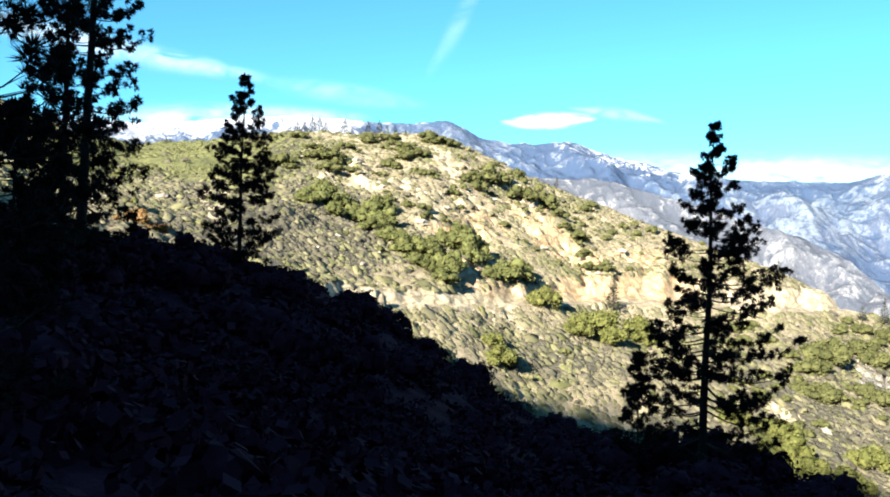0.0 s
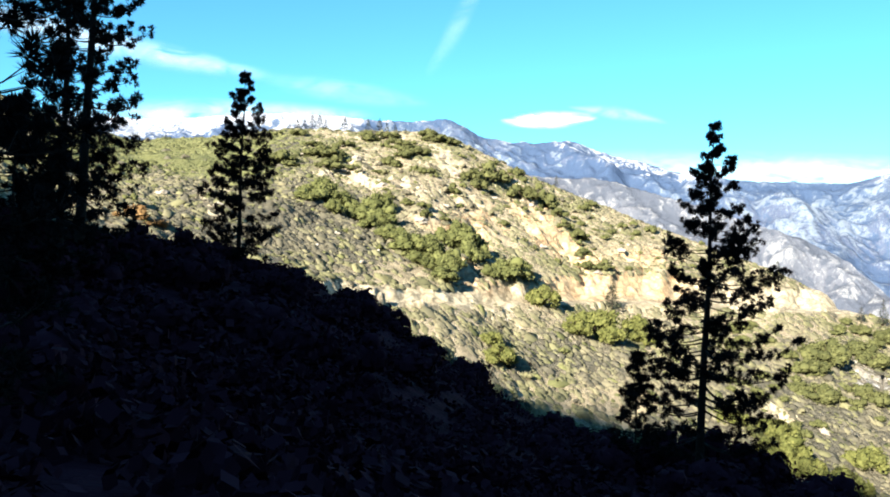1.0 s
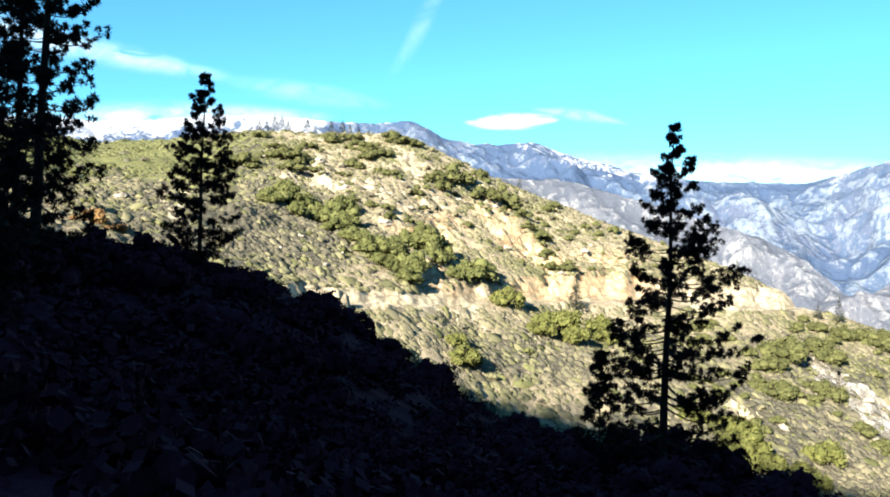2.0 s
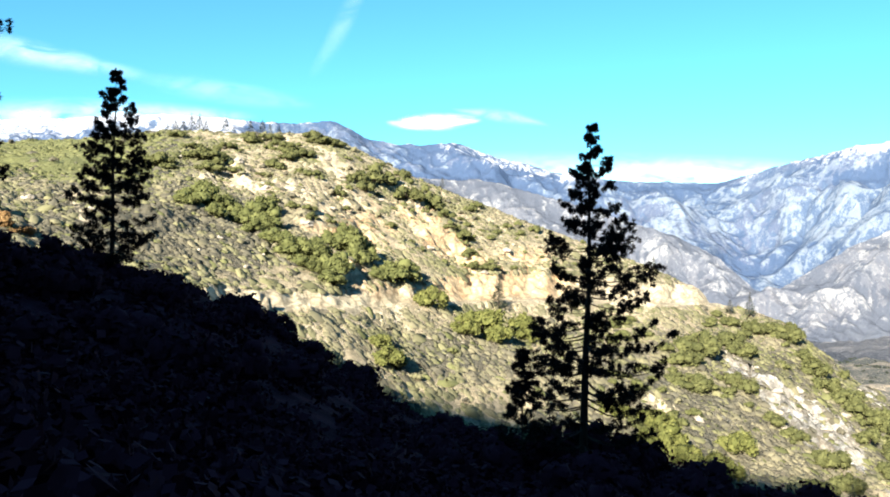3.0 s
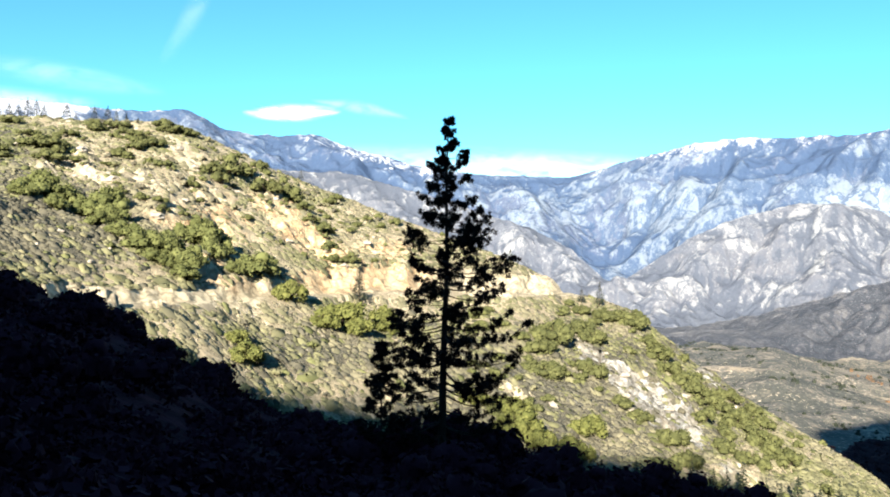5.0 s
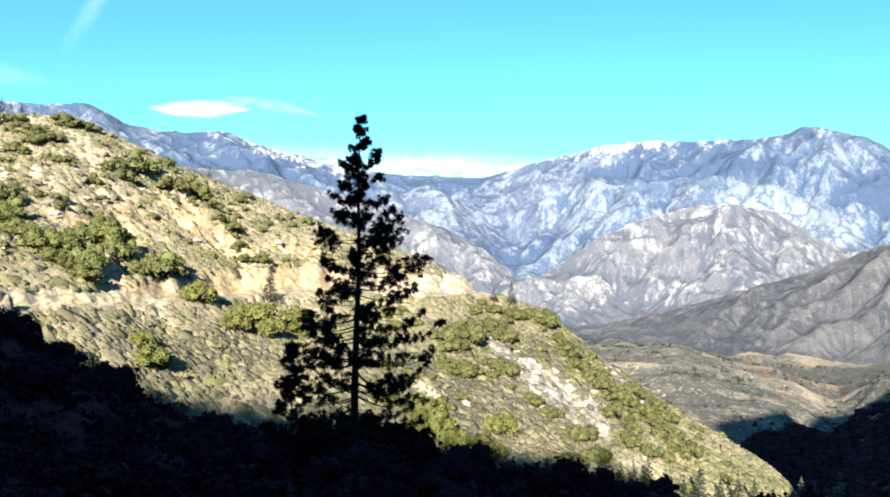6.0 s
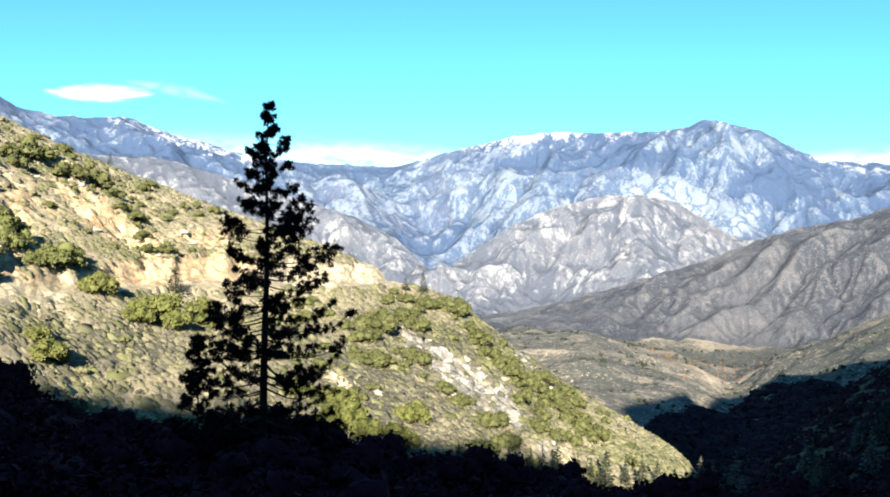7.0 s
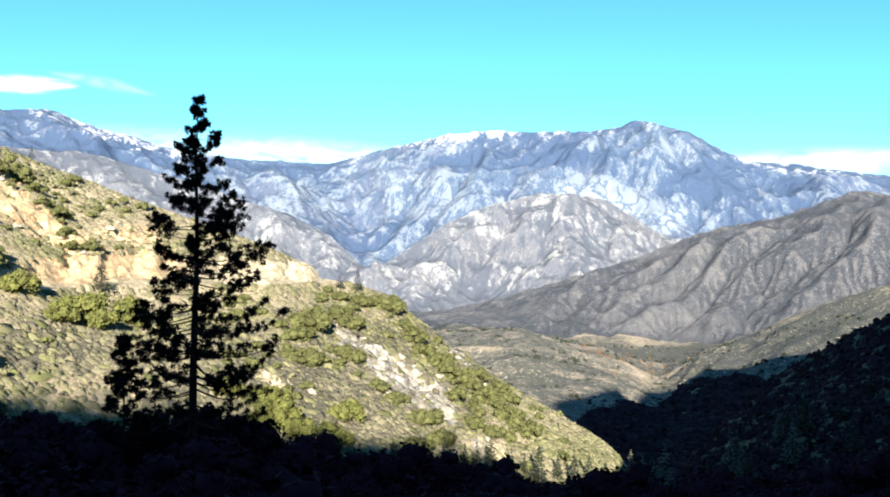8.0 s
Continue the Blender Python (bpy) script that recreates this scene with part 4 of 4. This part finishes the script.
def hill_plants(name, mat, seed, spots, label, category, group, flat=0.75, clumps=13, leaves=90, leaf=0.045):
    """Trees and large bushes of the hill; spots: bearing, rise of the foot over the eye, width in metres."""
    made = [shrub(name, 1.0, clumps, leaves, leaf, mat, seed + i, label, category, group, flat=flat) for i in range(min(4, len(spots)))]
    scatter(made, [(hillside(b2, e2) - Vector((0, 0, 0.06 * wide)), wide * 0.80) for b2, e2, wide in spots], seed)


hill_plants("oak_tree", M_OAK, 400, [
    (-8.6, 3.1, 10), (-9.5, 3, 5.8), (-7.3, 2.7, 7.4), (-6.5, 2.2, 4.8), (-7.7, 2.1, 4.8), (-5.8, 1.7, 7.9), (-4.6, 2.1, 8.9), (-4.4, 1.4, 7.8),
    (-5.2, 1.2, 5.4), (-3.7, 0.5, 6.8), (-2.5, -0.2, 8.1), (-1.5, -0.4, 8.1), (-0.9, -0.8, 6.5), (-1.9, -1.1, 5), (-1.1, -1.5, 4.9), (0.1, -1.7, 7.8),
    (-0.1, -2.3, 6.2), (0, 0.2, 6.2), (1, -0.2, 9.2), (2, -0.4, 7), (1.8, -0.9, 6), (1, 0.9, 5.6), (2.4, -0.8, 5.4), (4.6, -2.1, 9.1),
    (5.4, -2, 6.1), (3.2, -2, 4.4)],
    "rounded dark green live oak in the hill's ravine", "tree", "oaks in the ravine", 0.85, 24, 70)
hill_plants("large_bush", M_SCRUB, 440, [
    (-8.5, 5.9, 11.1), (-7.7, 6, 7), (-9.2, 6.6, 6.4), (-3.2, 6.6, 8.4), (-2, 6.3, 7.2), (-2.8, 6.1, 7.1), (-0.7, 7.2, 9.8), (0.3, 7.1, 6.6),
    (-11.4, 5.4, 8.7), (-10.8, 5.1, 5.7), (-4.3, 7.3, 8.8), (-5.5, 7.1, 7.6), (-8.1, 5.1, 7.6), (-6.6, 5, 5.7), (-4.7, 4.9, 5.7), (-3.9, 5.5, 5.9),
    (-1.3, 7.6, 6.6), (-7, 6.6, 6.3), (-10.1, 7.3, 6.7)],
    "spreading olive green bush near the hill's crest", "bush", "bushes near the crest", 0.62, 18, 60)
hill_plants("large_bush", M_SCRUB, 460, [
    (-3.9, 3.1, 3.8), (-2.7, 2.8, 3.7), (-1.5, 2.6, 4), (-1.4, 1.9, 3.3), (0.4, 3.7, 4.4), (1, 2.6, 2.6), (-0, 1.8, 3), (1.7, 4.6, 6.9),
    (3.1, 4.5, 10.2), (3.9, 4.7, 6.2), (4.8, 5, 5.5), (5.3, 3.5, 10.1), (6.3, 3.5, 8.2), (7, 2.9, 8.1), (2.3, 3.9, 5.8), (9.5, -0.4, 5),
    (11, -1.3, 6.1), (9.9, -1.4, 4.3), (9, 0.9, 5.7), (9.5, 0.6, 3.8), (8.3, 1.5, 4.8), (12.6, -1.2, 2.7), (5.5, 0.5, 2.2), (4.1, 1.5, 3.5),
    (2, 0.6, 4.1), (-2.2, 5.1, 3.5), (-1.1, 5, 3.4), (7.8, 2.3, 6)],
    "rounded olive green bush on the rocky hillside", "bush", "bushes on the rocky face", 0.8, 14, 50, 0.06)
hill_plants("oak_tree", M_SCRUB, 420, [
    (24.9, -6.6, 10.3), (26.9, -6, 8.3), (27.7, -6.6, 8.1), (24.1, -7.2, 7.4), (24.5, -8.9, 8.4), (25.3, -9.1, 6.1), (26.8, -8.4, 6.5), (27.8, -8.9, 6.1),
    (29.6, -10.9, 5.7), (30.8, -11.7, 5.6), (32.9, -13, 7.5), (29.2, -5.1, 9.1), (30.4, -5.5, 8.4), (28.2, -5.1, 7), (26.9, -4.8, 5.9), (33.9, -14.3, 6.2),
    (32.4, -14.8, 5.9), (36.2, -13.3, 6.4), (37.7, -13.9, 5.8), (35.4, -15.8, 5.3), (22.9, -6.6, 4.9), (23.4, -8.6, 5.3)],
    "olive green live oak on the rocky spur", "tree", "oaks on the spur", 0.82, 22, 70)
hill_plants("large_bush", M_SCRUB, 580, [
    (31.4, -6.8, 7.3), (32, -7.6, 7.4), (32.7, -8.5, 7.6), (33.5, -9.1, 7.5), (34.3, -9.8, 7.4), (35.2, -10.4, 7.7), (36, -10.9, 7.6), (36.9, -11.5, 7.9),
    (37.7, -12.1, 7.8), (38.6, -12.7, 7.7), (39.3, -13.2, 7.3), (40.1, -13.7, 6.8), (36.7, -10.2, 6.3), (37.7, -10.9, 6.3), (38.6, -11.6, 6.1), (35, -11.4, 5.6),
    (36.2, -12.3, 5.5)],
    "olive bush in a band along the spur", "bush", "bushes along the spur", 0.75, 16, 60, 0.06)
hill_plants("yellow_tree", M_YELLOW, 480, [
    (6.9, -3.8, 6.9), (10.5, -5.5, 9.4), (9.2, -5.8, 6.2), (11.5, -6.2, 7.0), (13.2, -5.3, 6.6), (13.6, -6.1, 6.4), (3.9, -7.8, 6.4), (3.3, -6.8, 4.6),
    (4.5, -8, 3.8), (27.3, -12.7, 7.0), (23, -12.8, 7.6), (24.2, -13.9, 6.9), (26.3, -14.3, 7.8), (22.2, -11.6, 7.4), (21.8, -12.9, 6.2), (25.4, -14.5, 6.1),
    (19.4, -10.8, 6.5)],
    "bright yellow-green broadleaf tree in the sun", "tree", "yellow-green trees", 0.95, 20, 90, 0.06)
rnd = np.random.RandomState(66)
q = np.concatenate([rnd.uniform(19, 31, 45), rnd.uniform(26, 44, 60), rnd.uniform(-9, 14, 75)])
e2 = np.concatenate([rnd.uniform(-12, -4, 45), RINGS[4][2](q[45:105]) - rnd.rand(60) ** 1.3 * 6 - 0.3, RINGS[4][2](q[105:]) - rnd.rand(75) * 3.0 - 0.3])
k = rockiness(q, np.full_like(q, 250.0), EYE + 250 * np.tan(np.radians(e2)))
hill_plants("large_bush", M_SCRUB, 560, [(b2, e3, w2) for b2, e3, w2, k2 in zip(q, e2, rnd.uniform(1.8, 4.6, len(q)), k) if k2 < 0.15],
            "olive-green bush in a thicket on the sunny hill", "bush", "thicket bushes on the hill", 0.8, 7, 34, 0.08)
hill_plants("rust_bush", M_RUST, 500, [(-20.6, 1.1, 5.5), (-19.4, 0.8, 4.0)], "rust-orange autumn bush in the sun", "bush", "autumn bushes", 0.7)


for mat, seed, label in ((M_SCRUB, 520, "round dark green shrub on the dry hill"), (M_CHAP, 530, "round olive shrub on the dry hill"), (M_GREY, 540, "round grey-green shrub on the dry hill")):
    made = [shrub("shrub", 1.0, 5, 22, 0.085, mat, seed + i, label, "bush", "round shrubs on the hill", flat=0.9) for i in range(3)]
    rnd = np.random.RandomState(seed)
    q = np.concatenate([rnd.uniform(-27, 45, 50), rnd.uniform(-8, 18, 50)])
    rs, _ = knots(q)
    places = [(p - Vector((0, 0, 0.15)), k) for p, k, c in zip(spots_at(q, rs[4] + (rs[5] - rs[4]) * (0.06 + 0.94 * np.concatenate([rnd.rand(50) ** 0.8, rnd.uniform(0.5, 1.0, 50)]))), rnd.uniform(0.9, 2.2, 100), CUT(q))
              if not -0.5 < p.z - c < 4.5]
    scatter(made, places, seed)


def fir(tall, seed, mat, label, group, wide=0.26):
    """A small conifer: a stem and tiers of drooping sprays."""
    rng = random.Random(seed)
    root = tagged(new("conifer"), label, "tree", group)
    v, f = [], []
    tube([Vector((0, 0, -0.3)), Vector((0, 0, tall * 0.5)), Vector((0, 0, tall))], [tall * 0.018, tall * 0.011, 0.02], 6, v, f)
    link("trunk", v, f, M_BARK, root)
    v, f = [], []
    for i in range(420):
        h = 1 - math.sqrt(rng.uniform(0.0, 0.95))
        a, reach = rng.uniform(0, 6.283), tall * wide * (1 - h) * rng.uniform(0.45, 1.12) * (0.8 + 0.4 * noise.noise((seed, h * 9, math.cos(rng.uniform(0, 6)))))
        p = Vector((math.cos(a) * reach, math.sin(a) * reach, tall * (0.06 + 0.93 * h)))
        out = Vector((math.cos(a), math.sin(a), rng.uniform(-0.5, 0.35))).normalized()
        side = out.cross(Vector((rng.uniform(-0.6, 0.6), rng.uniform(-0.6, 0.6), 1))).normalized()
        s = tall * 0.036 * rng.uniform(0.6, 1.3)
        i0 = len(v)
        v.extend((p - out * s, p + side * s * 0.6, p + out * s * 1.3, p - side * s * 0.6))
        f.append((i0, i0 + 1, i0 + 2, i0 + 3))
    link("crown", v, f, mat, root)
    return root


crest = [fir(3.7, 600 + i, M_FIR, "small pointed conifer on the hill's crest", "conifers on the crest", 0.34) for i in range(3)]
scatter(crest, [(hillside(b2, e2 - 0.25), tall / 5) for b2, e2, tall in (
    (-10.3, 7.9, 8.0), (-9.8, 8.0, 7.4), (-9.3, 8.0, 9.5), (-8.8, 8.0, 8.6), (-8.4, 8.0, 7.0), (-7.1, 8.0, 9.3), (-6.6, 7.9, 5.0), (-4.2, 8.0, 5.4), (-5.5, 8.0, 6.8), (-4.7, 8.0, 8.8), (-18.8, 6.7, 4.2), (-3.6, 7.9, 5.0), (-2.9, 7.9, 4.0),
    (7.6, 4.6, 6.0), (11.6, -3.9, 12.5), (26.9, -3.8, 8.5), (28.1, -3.9, 10.5), (22.0, -0.9, 7.5), (-10.8, 7.9, 4.0))], 4)
ridge = [fir(9.0, 610 + i, M_FIR, "tall conifer on the ridge that shades the slope", "conifers on the shading ridge") for i in range(3)]
rng = random.Random(77)
scatter(ridge, [(spot(-133.5 - i * 1.05 + rng.uniform(-0.4, 0.4), 299.0), rng.uniform(0.5, 1.2)) for i in range(18)], 12)
hollow = [fir(9.0, 620 + i, M_FIR, "dark pointed conifer in the shaded hollow", "conifers in the hollow") for i in range(3)]
rng = random.Random(21)
scatter(hollow, [(hillside(b2, e2), s2) for b2, e2, s2 in (
    (57.7, -12.7, 1.25), (56.7, -12.4, 0.8), (53.6, -15.9, 1.5), (54.5, -16.0, 0.9), (49.0, -17.0, 0.9), (51.8, -16.5, 0.8), (40.7, -17.0, 1.2), (43.1, -17.0, 1.1), (37.4, -16.6, 1.1),
    (45.2, -17.2, 1.0), (47.4, -17.4, 0.9), (34.2, -16.2, 0.9), (59.8, -11.5, 0.9), (61.4, -9.8, 0.8), (62.8, -10.5, 1.0), (42.0, -16.6, 0.8), (38.8, -16.6, 0.8), (60.5, -13.5, 1.1),
    (35.6, -16.4, 0.7), (36.4, -16.8, 1.0), (39.7, -16.3, 0.6), (44.1, -16.6, 0.75), (32.8, -15.9, 0.6), (30.6, -15.8, 0.7))], 6)
# Sunlight on these conifers is put into their needle colour.
pale = [fir(10.0, 660 + i, M_LIT_FIR, "grey-green conifer in the shaded hollow, painted pale as if sunlit", "pale conifers in the hollow") for i in range(3)]
stands = []
for b2, foot, top in ((53.3, -16.2, -12.6), (54.0, -16.1, -13.6), (49.1, -16.6, -13.9), (47.7, -16.3, -14.2), (46.9, -16.4, -14.4), (56.2, -13.4, -11.0), (57.0, -14.7, -11.5), (57.8, -12.6, -10.0), (48.5, -16.5, -14.4)):
    p = hillside(b2, foot)
    stands.append((p, (math.hypot(p.x, p.y) * math.tan(radians(top)) + EYE - p.z) / 10.0))
scatter(pale, stands, 9)
# Oaks in the darker fir tones, so that the hollow's shade looks deeper.
dark = [shrub("dark_oak", 2.6, 8, 36, 0.17, M_FIR, 640 + i, "oak at the hill's foot, toned dark to deepen the shade", "tree", "oaks in the shaded hollow", flat=0.95) for i in range(3)]
rnd = np.random.RandomState(21)
# The second 110 are added to darken the shaded foot of the hill.
q = np.concatenate([rnd.uniform(15, 64, 85), rnd.uniform(-2, 21, 110)])
r = np.concatenate([rnd.uniform(125, 165, 85), rnd.uniform(120, 159, 110)])
scatter(dark, list(zip(spots_at(q, r), np.concatenate([rnd.uniform(0.9, 1.9, 85), rnd.uniform(0.6, 1.3, 110)]))), 8)
# The spur's brush; part of the spur's shade is in its colour.
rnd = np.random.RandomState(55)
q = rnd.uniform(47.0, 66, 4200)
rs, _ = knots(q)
carpet("spur_brush", q, rs[4] + (rs[5] - rs[4]) * rnd.rand(len(q)) * 1.02, rnd.uniform(1.6, 3.2, len(q)) * np.clip((q - 46) / 4, 0.35, 1), cloud_kinds(8, 2, 4, 0.25, 320, 0.7), M_SHADE_BRUSH, "brush covering the shaded spur, coloured dark to deepen the shade", "shrubs", 4)


# ---- boulders ----
def boulder(seed):
    bm = bmesh.new()
    bmesh.ops.create_icosphere(bm, subdivisions=2, radius=1)
    for vtx in bm.verts:
        n3 = noise.cell(vtx.co * 1.1 + Vector((seed, 0, 0))) + noise.noise(vtx.co * 2.1 + Vector((0, seed, 0)))
        vtx.co = Vector((vtx.co.x * 1.3, vtx.co.y, vtx.co.z * 0.65)) * (1 + 0.3 * n3)
    me = bpy.data.meshes.new("boulder")
    bm.to_mesh(me)
    bm.free()
    me.materials.append(M_BOULDER)
    return tagged(new("boulder", me), "pale weathered boulder on the dry hill", "rock", "boulders on the hill")


rocks = [boulder(i * 3.7) for i in range(6)]
rnd = np.random.RandomState(31)
q = rnd.uniform(-24, 42, 900)
rs, _ = knots(q)
r = rs[4] + (rs[5] - rs[4]) * rnd.rand(900)
places = spots_at(q, r)
z = np.array([p.z for p in places])
good = (rnd.rand(900) < 0.10 + 1.3 * rockiness(q, r, z)) & ~((z - CUT(q) > -1) & (z - CUT(q) < 6))
spots = [(p, k) for p, k, g in zip(places, rnd.uniform(0.3, 1.0, 900) ** 2 * 1.4, good) if g][:240]
spots += [(hillside(b2, e2), k) for b2, e2, k in (
    (-8.7, 1.3, 0.5), (-7.5, 0.6, 0.8), (-8.7, -0.1, 0.5), (-4.6, -0.4, 0.5), (-5.7, -1.2, 0.8), (7.9, -7.3, 0.5), (-6.2, 5.7, 1.3), (-9.8, 6.0, 1.2),
    (4.4, -5.1, 0.5), (4.1, -6.2, 0.5), (-18.9, 2.8, 0.9), (-20.4, 3.0, 0.5), (-1.6, 1.6, 1.5), (-15.4, 2.2, 0.9), (-3.0, 7.3, 0.8), (-6.6, 4.1, 0.9))]
scatter(rocks, spots, 5)

# ---- trees along the canyon's floor ----
rnd = np.random.RandomState(41)
q, r = rnd.uniform(30, 62, 2600), rnd.uniform(560, 1250, 2600)
m = fbm(q / 3, r / 120, 3, 91) > 0.12
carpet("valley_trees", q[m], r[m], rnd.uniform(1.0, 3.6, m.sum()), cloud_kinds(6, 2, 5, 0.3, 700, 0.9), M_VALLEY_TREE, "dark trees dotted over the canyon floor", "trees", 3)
# Brush added only where the canyon lies in shade, to blacken the floor.
q = rnd.uniform(42, 62, 4200)
r = 300 + np.interp(q, [42, 46, 50, 54, 62], [165, 280, 405, 360, 340]) * rnd.rand(4200) ** 0.8
carpet("valley_brush", q, r, rnd.uniform(5.0, 8.5, 4200), cloud_kinds(6, 1, 1, 0.2, 740, 0.5), M_SHADE_BRUSH, "dark brush added to deepen the shade on the canyon floor", "shrubs", 3, 0.03)
q, r = rnd.normal(47, 2.2, 70), rnd.normal(960, 50, 70)
carpet("autumn_trees", q, r, rnd.uniform(1.5, 3.4, 70), cloud_kinds(6, 3, 9, 0.3, 720, 0.9), M_AUTUMN, "rust-coloured autumn trees along the canyon stream", "trees", 3)


# ---- clouds ----
def cloud(b0, e0, b1, e1, wide, strength, label, bow=0.0):
    """A thin sheet of vapour from one bearing and rise to another; wide: its depth in degrees."""
    nu, nv = 48, 12
    co, thick = [], []
    for j in range(nv + 1):
        for i in range(nu + 1):
            s, t = i / nu, j / nv * 2 - 1
            q = radians(b0 + (b1 - b0) * s)
            taper = math.sin(math.pi * min(1, max(0, s))) ** 0.6
            e2 = radians(e0 + (e1 - e0) * s + bow * math.sin(math.pi * s) + wide * 0.5 * t * (0.35 + 0.65 * taper))
            d = 4780 + 60 * math.cos(3 * s) * (1 - t * t)
            co.append((d * math.sin(q) * math.cos(e2), d * math.cos(q) * math.cos(e2), d * math.sin(e2)))
            thick.append(strength * taper ** 1.6 * max(0, 1 - t * t) ** 2)
    faces = [(j * (nu + 1) + i, j * (nu + 1) + i + 1, (j + 1) * (nu + 1) + i + 1, (j + 1) * (nu + 1) + i) for j in range(nv) for i in range(nu)]
    ob = link("cloud", co, faces, M_CLOUD)
    ob.data.polygons.foreach_set("use_smooth", np.ones(len(faces), bool))
    at = ob.data.attributes.new("thick", "FLOAT", "POINT")
    at.data.foreach_set("value", thick)
    return tagged(ob, label, "cloud", "clouds", "structure")


cloud(3.6, 8.85, 10.4, 8.95, 1.35, 0.95, "small white lens-shaped cloud over the ridge")
cloud(8.2, 9.8, 15.0, 8.6, 1.1, 0.09, "thin white wisp trailing from a small cloud", 0.15)
cloud(-1.7, 12.0, 2.8, 18.4, 3.4, 0.035, "faint upright wisp of white cloud")
cloud(-38, 14.6, -11.2, 10.9, 2.2, 0.26, "long thin streak of white cloud", -0.2)
cloud(-14, 11.2, -1.0, 9.7, 2.0, 0.06, "faint veil of thin cloud")
cloud(-28, 7.7, -5, 8.7, 2.6, 0.3, "bank of white cloud behind the far range")
cloud(2, 5.8, 40, 4.1, 3.8, 0.24, "bank of white cloud behind the canyon's head")
cloud(49, 4.6, 68, 4.2, 2.6, 0.34, "low white cloud behind the far peaks")
